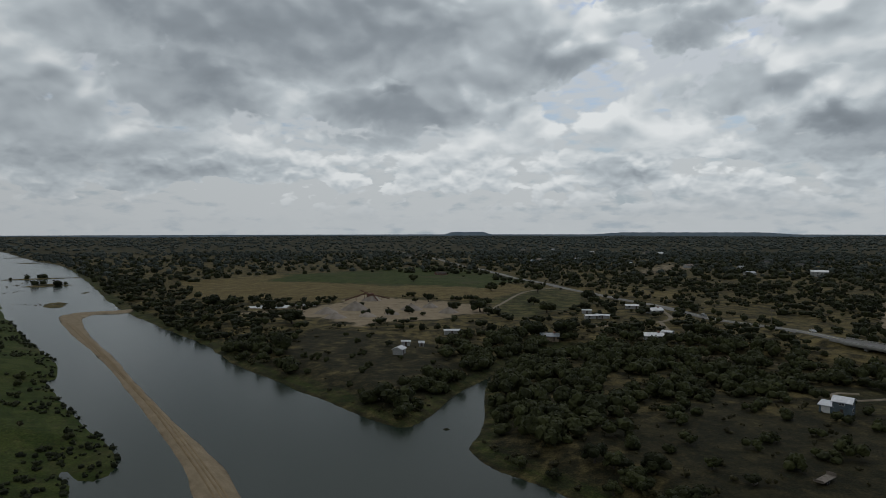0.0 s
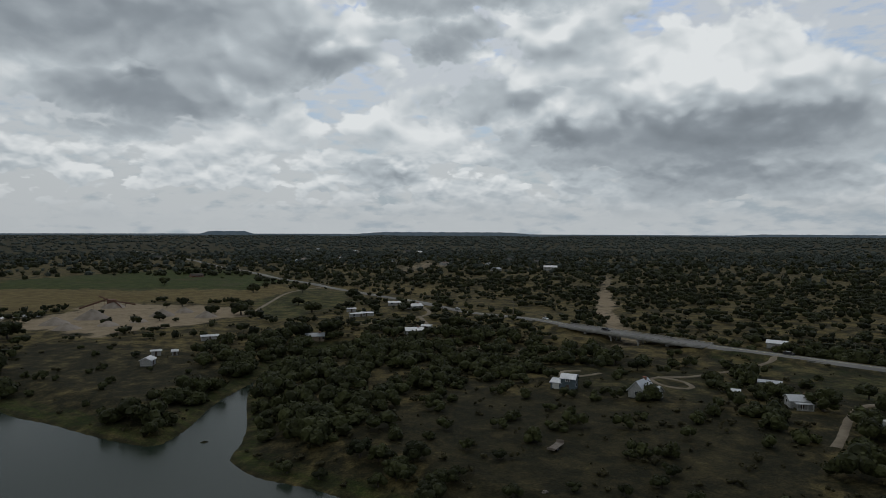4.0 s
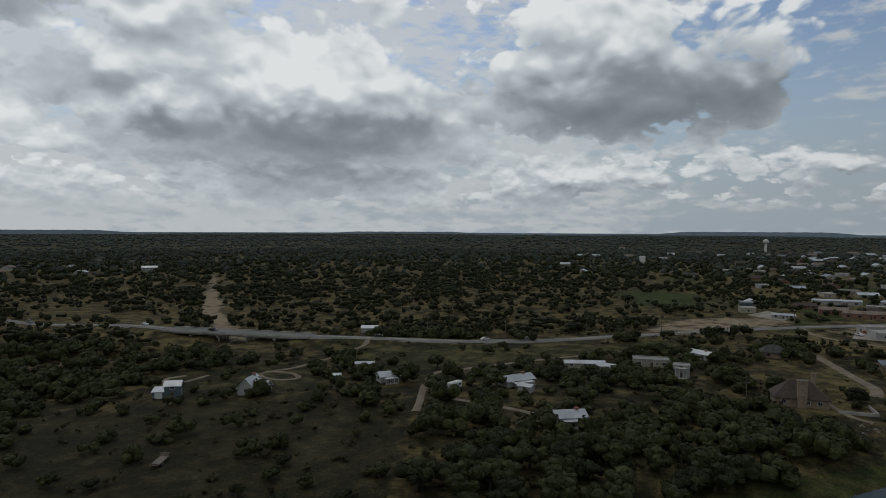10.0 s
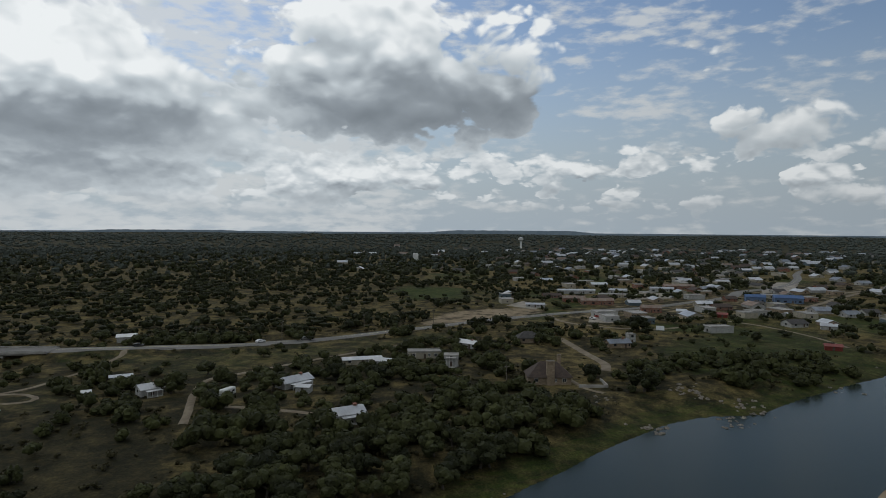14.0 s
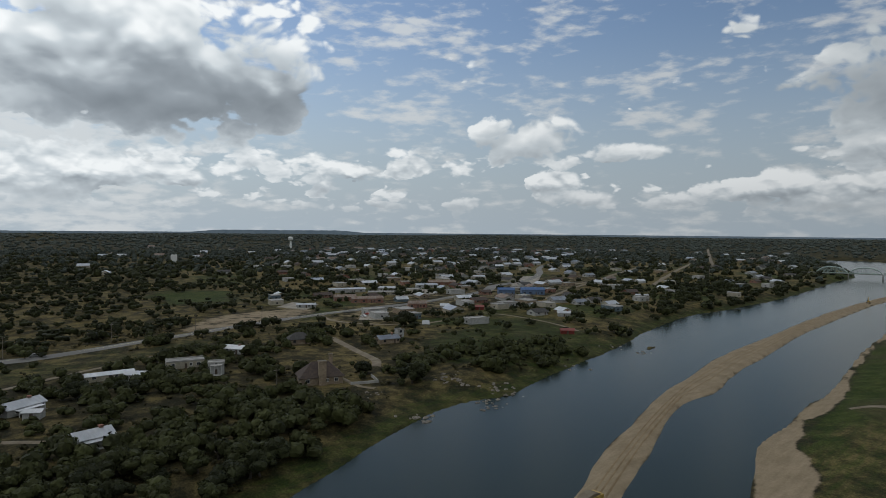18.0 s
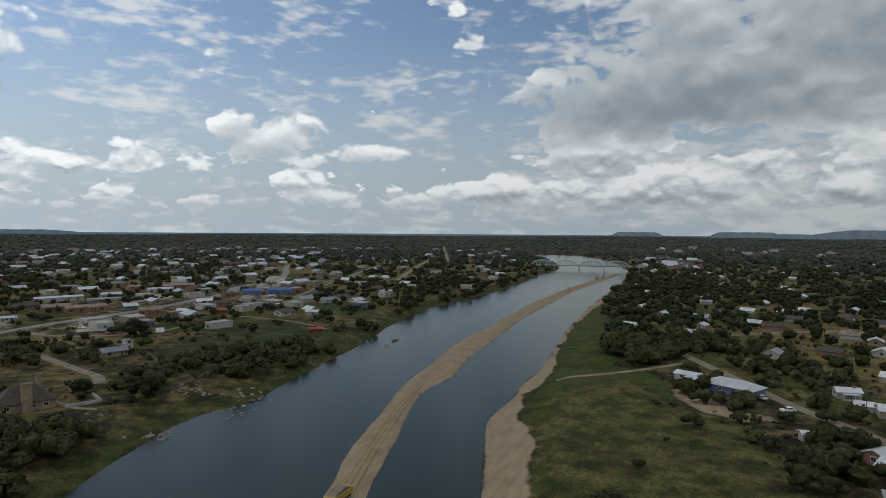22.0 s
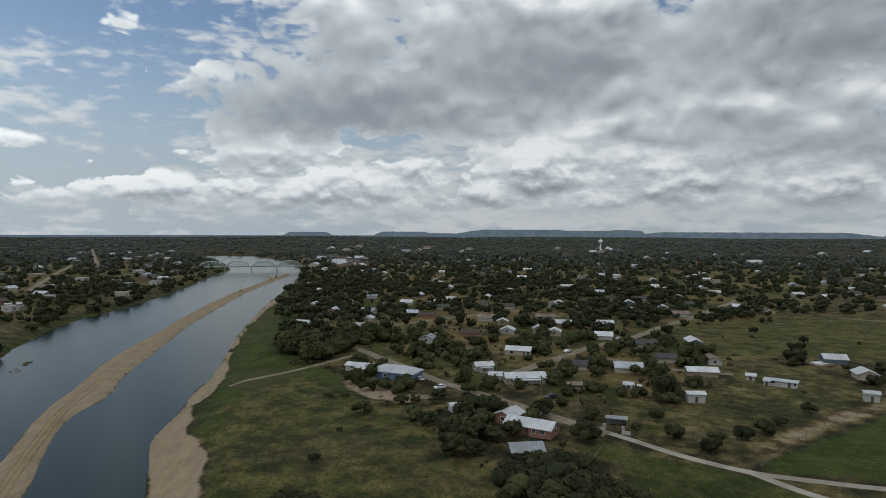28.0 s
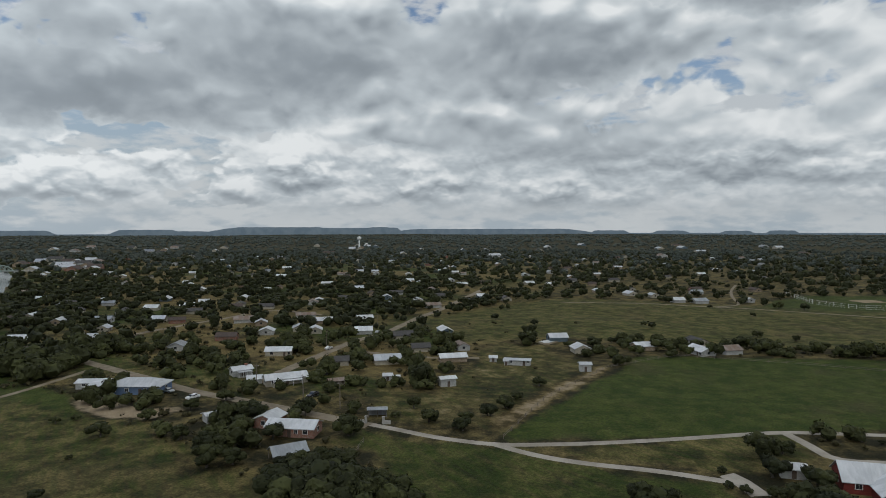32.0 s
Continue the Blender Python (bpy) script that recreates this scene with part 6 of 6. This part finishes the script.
# gravel lots beside the highway
for corners in (((537, -29), (554, -67), (609, -65), (589, -30)), ((403, 2), (404, -15), (435, -17), (438, 0)), ((633, -154), (668, -192), (766, -224), (769, -187)), ((471, 63), (453, 40), (484, 33), (500, 54))):
    q = np.array(corners, float)
    u, v = np.meshgrid(np.linspace(0, 1, 9), np.linspace(0, 1, 9), indexing="ij")
    u, v = u[..., None], v[..., None]
    xy = (1 - u) * (1 - v) * q[0] + u * (1 - v) * q[1] + u * v * q[2] + (1 - u) * v * q[3]
    lot = tagged(new("pavement", sheet("pavement", np.concatenate([xy, land(xy[..., 0], xy[..., 1])[..., None] + 0.14], -1), False)), "pale gravel car park beside the highway", "car park", kind="structure")
    lot.data.materials.append(PALE)
    solid = lot.modifiers.new("thickness", "SOLIDIFY")
    solid.thickness, solid.offset = 0.25, -1.0
# ---- trees ----
def foliage(name, a, b):
    m, n = material(name)
    at = n.add("ShaderNodeNewGeometry")
    big_tone, leaf_tone = n.noise(at.outputs["Position"], 0.11, 3), at.outputs["Random Per Island"]
    own = n.add("ShaderNodeObjectInfo").outputs["Random"]
    f = n.math("ADD", n.math("MULTIPLY", big_tone, 0.75), n.math("MULTIPLY", own, 0.25))
    c = n.mix(n.span(f, 0.3, 0.75), (*a, 1), (*b, 1))
    c = n.mix(1.0, c, n.ramp(leaf_tone, (0, 0.62), (1, 1.30)), "MULTIPLY")
    finish(n, c, 0.75, spec=0.15)
    return m


LEAVES = foliage("leaves", (0.0135, 0.016, 0.0055), (0.041, 0.045, 0.0145))
SCRUB = foliage("olive_scrub", (0.022, 0.021, 0.009), (0.048, 0.042, 0.018))
# distance haze put into the leaf colour: paler and greyer than the near leaves
HAZED_BRUSH = plain("hazed_brush", (0.038, 0.048, 0.040), (0.066, 0.076, 0.062), 0.01, 0.95, fine=0.2)
BARK = plain("bark", (0.055, 0.046, 0.038), (0.11, 0.095, 0.08), 1.5, 0.95, fine=12)
rng = np.random.default_rng(7)


def ball(detail):
    bm = bmesh.new()
    bmesh.ops.create_icosphere(bm, subdivisions=detail, radius=1)
    co, tri = np.array([v.co for v in bm.verts]), np.array([[v.index for v in f.verts] for f in bm.faces])
    bm.free()
    return co, tri


BALLS = {k: ball(k) for k in (1, 2)}


def crown(cores, leaves, leaf, detail, flat=0.72, seed=0):
    """A crown about 1 wide in radius: lumps of foliage and many small sprays of leaves on them. The foot of the trunk is at 0."""
    g = np.random.default_rng(seed)
    pts, tris, at_v = [], [], 0
    mids = []
    for i in range(cores):
        a, q = g.uniform(0, 6.28), math.sqrt(g.uniform(0.02, 1)) * 0.66
        size = g.uniform(0.62, 1.0) * (0.56 if cores < 8 else 0.40) * (1.15 - 0.35 * q)
        mids.append((q * math.cos(a), q * math.sin(a), 0.62 + flat * (g.uniform(-0.12, 0.42) - 0.35 * q * q), size))
    if cores == 1:
        mids = [(0, 0, 0.6, 0.85)]
    co, tri = BALLS[detail]
    for x, y, z, s in mids:
        k = 1 + g.uniform(-0.24, 0.24, len(co))[:, None]
        p = co * k * s * (0.90, 0.90, 0.74) + (x, y, z)
        pts.append(p)
        tris.append(tri + at_v)
        at_v += len(p)
    if leaves:
        pick = g.integers(0, len(mids), leaves)
        d = g.normal(size=(leaves, 3))
        d /= np.linalg.norm(d, axis=1)[:, None]
        d[:, 2] = np.abs(d[:, 2]) * np.where(g.random(leaves) < 0.78, 1, -1)
        mm = np.array(mids)[pick]
        c0 = mm[:, :3] + d * (mm[:, 3] * g.uniform(0.80, 1.18, leaves))[:, None] * (1, 1, 0.82)
        e1 = np.cross(d, g.normal(size=(leaves, 3)))
        e1 /= np.linalg.norm(e1, axis=1)[:, None]
        e2 = np.cross(d, e1) + d * g.uniform(-1.2, 1.2, leaves)[:, None]
        e1, e2 = e1 * (leaf * g.uniform(0.6, 1.4, leaves))[:, None], e2 * (leaf * g.uniform(0.5, 1.1, leaves))[:, None]
        q = np.stack([c0 - e1, c0 - 0.3 * e1 - e2, c0 + e1, c0 + 0.2 * e1 + e2], 1).reshape(-1, 3)
        i = at_v + np.arange(leaves)[:, None] * 4
        pts.append(q)
        tris.append(np.concatenate([i + [0, 1, 2], i + [0, 2, 3]]))
    return np.concatenate(pts), np.concatenate(tris)


def trunk(seed):
    """A short leaning trunk with four limbs that reach into the crown, for a crown of radius 1."""
    g = random.Random(seed)
    top = (g.uniform(-0.08, 0.08), g.uniform(-0.08, 0.08), 0.34)
    bms = [rod((0, 0, -0.12), top, 0.085, 0.06, 7)]
    for i in range(4):
        a = i * 1.57 + g.uniform(-0.5, 0.5)
        knee = (top[0] + 0.22 * math.cos(a), top[1] + 0.22 * math.sin(a), 0.5 + g.uniform(-0.05, 0.08))
        bms += [rod(top, knee, 0.05, 0.035, 6), rod(knee, (knee[0] + 0.24 * math.cos(a + 0.3), knee[1] + 0.24 * math.sin(a + 0.3), knee[2] + 0.22), 0.034, 0.012, 5)]
    bm = joined(*bms)
    me = bpy.data.meshes.new("trunk")
    bm.to_mesh(me)
    bm.free()
    me.materials.append(BARK)
    return me


NEAR_CROWNS = [triangles("crown", *crown(11, 680, 0.054, 2, 0.72 + 0.1 * (i % 3), 10 + i), LEAVES) for i in range(7)]
TRUNKS = [trunk(i) for i in range(3)]
MID = [crown(4, 130, 0.10, 2, 0.8, 40 + i) for i in range(5)]
MID2 = [crown(3, 30, 0.15, 1, 0.8, 50 + i) for i in range(5)]
LOW = [crown(1, 10, 0.24, 1, 0.8, 60 + i) for i in range(4)]
SHRUB = [crown(3, 22, 0.17, 1, 0.6, 70 + i) for i in range(5)]
FAR = [(p * (1, 1, 0.8), t) for p, t in (crown(1, 0, 0, 1, 0.8, 80 + i) for i in range(4))]


# how thickly trees stand: 0 open, 1 closed canopy
COVER = {"reed_bank": 0.04, "field": 0.0, "gravel": 0.02, "meadow": 0.03, "dry_meadow": 0.08, "point": 0.10, "house_yard": 0.26, "brush_slope": 0.30, "verge": 0.10, "verge2": 0.08, "dirt_lot": 0.0,
         "green_patch": 0.05, "bank_grass": 0.03, "brown_yard": 0.06, "hillside": 0.08, "downtown": 0.10, "right_meadow": 0.0, "meadow2": 0.0, "yard_dirt": 0, "gate_field": 0,
         "paddock": 0.03, "green_big": 0, "upper_field": 0.01, "near_grass": 0, "triangle": 0, "ball_green": 0, "dirt_track": 0, "creek_sand": 0.02, "pit_road": 0.1}
WOODS = {"creek side": (0.9, [(22, 275), (68, 362), (157, 392), (184, 298), (176, 243), (120, 221), (79, 234), (42, 224), (21, 191), (16, 220)]),
         "hill thicket": (0.97, [(144, 111), (183, 116), (165, 80), (170, 71), (224, 50), (218, 17), (205, -3), (158, 20), (136, 36), (116, 62), (112, 87)]),
         "south bank": (0.95, [(413, -418), (384, -437), (259, -338), (185, -260), (170, -206), (197, -202), (272, -270)]),
         "meadow clump": (0.95, [(58, -133), (46, -139), (31, -134), (25, -123), (32, -111), (49, -108)]),
         "bank shrubs": (0.75, [(274, -13), (310, -48), (319, -93), (305, -116), (264, -77), (247, -42), (241, -17)]),
         "yard trees": (0.6, [(197, 198), (213, 157), (175, 122), (141, 132), (154, 165)]),
         "south yards": (0.40, [(185, -209), (190, -277), (159, -318), (106, -298), (77, -261), (91, -232), (72, -196), (68, -149), (78, -139), (96, -151), (128, -182), (131, -171)]),
         "hedge": (0.55, [(-50, -320), (-109, -322), (-167, -314), (-159, -297), (-103, -305), (-48, -308)])}
TOWN = [(361, 28), (1019, 318), (2551, 531), (3535, -741), (2467, -1997), (1516, -2146), (369, -2568), (-426, -1627), (-15, -610), (45, -208), (185, -212), (588, -634), (770, -612), (395, -162)]


def cover(x, y):
    r = np.hypot(x, y)
    patch = wave(x, y, 45, 0.2) * 0.5 + wave(x, y, 160, 2.0) * 0.5
    c = np.where((x > 0) & (y > 0), np.interp(r, (380, 450, 1000, 1600), (0.68, 0.54, 0.64, 0.9)), np.interp(r, (600, 1600), (0.50, 0.85))) + 0.45 * patch + 0.25 * wave(x, y, 20, 1.1)
    c = np.where((x < 60) & (y > 350), 0.42 + 0.4 * patch, c)
    i = edge_distance(x, y, TOWN)[1]
    c = np.where(i, np.interp(r, (300, 1500), (0.48, 0.72)) + 0.35 * patch, c)
    c = np.where((x < 30) & (y < 0) & (r > 150), np.where(r > 730, 0.58, 0.25) + 0.3 * patch, c)
    d = signed(x, y, RIVER)
    c = np.where((d > 0) & (d < 45) & (y > 170) & (x < 60), 0.92, c)
    c = np.where((d > 6) & (d < 22) & (y < -200) & (x > 300), 0.55, c)
    for key, v in COVER.items() if r.min() < 1180 else ():
        c = np.where(edge_distance(x, y, ZONES[key])[1], v, c)
    for v, line in WOODS.values():
        c = np.where(edge_distance(x, y, line)[1], v, c)
    for line, wide in LANE_LINES:
        c = np.where(edge_distance(x, y, line, False)[0] < wide * 0.5 + 2.5, 0, c)
    c = np.where(edge_distance(x, y, CREEK, False)[0] < 5, 0, c)
    rank = np.argsort(x)
    xs = x[rank]
    for hx, hy, a in TAKEN:
        i = rank[np.searchsorted(xs, hx - 32):np.searchsorted(xs, hx + 32)]
        if not len(i):
            continue
        px, py, view = x[i], y[i], math.hypot(hx, hy)
        t = (px * hx + py * hy) / view
        thin = np.where((t < view) & (t > view - 7 - a * 0.5) & (np.abs(px * hy - py * hx) / view < a * 0.4), 0.35, 1.0)
        c[i] = c[i] * np.where(np.hypot(px - hx, py - hy) < a * 0.5 + 1.5, 0, thin)
    c = np.where(np.abs(signed(x, y, ZONES["dirt_track"])) < 6, c * 0.25, c)
    c = np.where(edge_distance(x, y, np.array([(200, 313), (228, 235)], float), False)[0] < 10, 0, c)
    c = np.where(edge_distance(x, y, np.array([(186, 299), (210, 221)], float), False)[0] < 13, c * 0.25, c)
    c = np.where((d < 3.5) | edge_distance(x, y, BEACH)[1] | ((d < 16) & (y < 0) & (x < 2.0 * -y) & (r < 390)), 0, c)
    isle = (np.hypot(x + 456, y - 719) < 34) | (np.hypot(x + 532, y - 822) < 45)
    return np.where(isle & (land(x, y) > 0.4), 0.8, c), d


def scatter(r0, r1, gap, seed):
    """Places between two distances, about gap apart, kept by the cover there."""
    g = np.random.default_rng(seed)
    count = int(math.pi * (r1 * r1 - r0 * r0) / (gap * gap))
    r, a = np.sqrt(g.uniform(r0 * r0, r1 * r1, count)), g.uniform(0, 2 * math.pi, count)
    x, y = -r * np.sin(a), r * np.cos(a)
    unseen = (np.degrees(a) > 40) & (np.degrees(a) < 148)
    keep = ~unseen & (g.random(count) < cover(x, y)[0])
    return x[keep], y[keep], g


def stuff(name, templates, x, y, size, g, label, foot=0.0, mat=None):
    """Many plants as one object."""
    if not len(x):
        return
    z = land(x, y) - foot * size
    pick, turn, tall = g.integers(0, len(templates), len(x)), g.uniform(0, 6.28, len(x)), g.uniform(0.8, 1.2, len(x))
    cos, tris, at_v = [], [], 0
    for k, (co, tri) in enumerate(templates):
        w_ = np.nonzero(pick == k)[0]
        c_, s_ = np.cos(turn[w_])[:, None], np.sin(turn[w_])[:, None]
        px = (co[None, :, 0] * c_ - co[None, :, 1] * s_) * size[w_][:, None] + x[w_][:, None]
        py = (co[None, :, 0] * s_ + co[None, :, 1] * c_) * size[w_][:, None] + y[w_][:, None]
        pz = co[None, :, 2] * (size * tall)[w_][:, None] + z[w_][:, None]
        cos.append(np.stack([px, py, pz], -1).reshape(-1, 3))
        tris.append((tri[None] + at_v + (np.arange(len(w_)) * len(co))[:, None, None]).reshape(-1, 3))
        at_v += len(w_) * len(co)
    ob = new(name, triangles(name, np.concatenate(cos), np.concatenate(tris), mat or LEAVES))
    return tagged(ob, label, "trees", kind="stuff")


trees_made = []


def tree(x, y, r, group, label):
    i = len(trees_made)
    g = random.Random(i)
    root = thing("tree", pose(x, y, height(x, y), 0, 0, g.uniform(0, 360)) @ Matrix.Diagonal((r, r, r * g.uniform(0.85, 1.1), 1)), label, "tree", group)
    new("trunk", TRUNKS[i % 3]).parent = root
    new("crown", NEAR_CROWNS[i % 7]).parent = root
    trees_made.append(root)


for group, spots in LONE_TREES.items():
    for x, y, r in spots:
        tree(x, y, r, group, ("small " if r < 3 else "broad ") + "dark green oak standing in grass")
near_x, near_y, g1 = scatter(60, 350, 6.7, 1)
near_r = g1.uniform(0.75, 1.2, len(near_x)) * (2.1 + 2.7 * cover(near_x, near_y)[0]) * np.where(near_y < -0.55 * near_x, 1.4, 1.0)
order = np.argsort(np.hypot(near_x, near_y))
alone = order[:212]
for i in alone:
    tree(near_x[i], near_y[i], near_r[i], "hillside oaks", "dark green oak among brush and dry grass")
rest = order[212:]
stuff("woodland", MID, near_x[rest], near_y[rest], near_r[rest], g1, "dense dark green oak woodland", 0.12)
mx, my, g2 = scatter(350, 730, 8.0, 2)
stuff("woodland", MID2, mx, my, g2.uniform(0.45, 1.5, len(mx)) * np.where(my < -0.5 * mx, 4.6, 3.7), g2, "scattered dark green oaks on dry ground", 0.12)
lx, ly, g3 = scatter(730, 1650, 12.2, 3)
# with distance, more of these trees take the haze-paled colour
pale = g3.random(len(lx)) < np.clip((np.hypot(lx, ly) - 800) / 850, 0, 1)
for k, mat in ((~pale, LEAVES), (pale, HAZED_BRUSH)):
    stuff("woodland", LOW, lx[k], ly[k], g3.uniform(2.0, 6.6, k.sum()), g3, "dark green brush and oaks farther off, some paled for haze", 0.15, mat)
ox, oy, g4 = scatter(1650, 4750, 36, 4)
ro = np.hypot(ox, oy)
stuff("far_woodland", FAR, ox, oy, g4.uniform(4, 7.5, len(ox)) * np.interp(ro, (1400, 2600, 3800, 4700), (1.0, 1.6, 1.5, 0.7)), g4, "brush and woods towards the horizon, paled grey-green for haze", 0.25, HAZED_BRUSH)
bx, by, g5 = scatter(70, 390, 3.9, 5)
k = g5.random(len(bx)) < 0.5
stuff("shrubs", SHRUB, bx[k], by[k], g5.uniform(0.5, 1.9, k.sum()), g5, "low olive shrubs in dry grass", 0.15, SCRUB)
# reeds and low bushes along the western bank
g6 = np.random.default_rng(6)
rx, ry = g6.uniform(-340, -60, 9000), g6.uniform(80, 430, 9000)
rd = signed(rx, ry, RIVER)
k = edge_distance(rx, ry, ZONES["reed_bank"])[1] & (rd > -1.5) & (rd < 26) & (wave(rx, ry, 13, 0.9) * 0.5 + 0.45 > rd / 26)
stuff("reeds", LOW, rx[k], ry[k], g6.uniform(0.5, 1.3, k.sum()), g6, "low green reeds and bushes along the bank", 0.2)
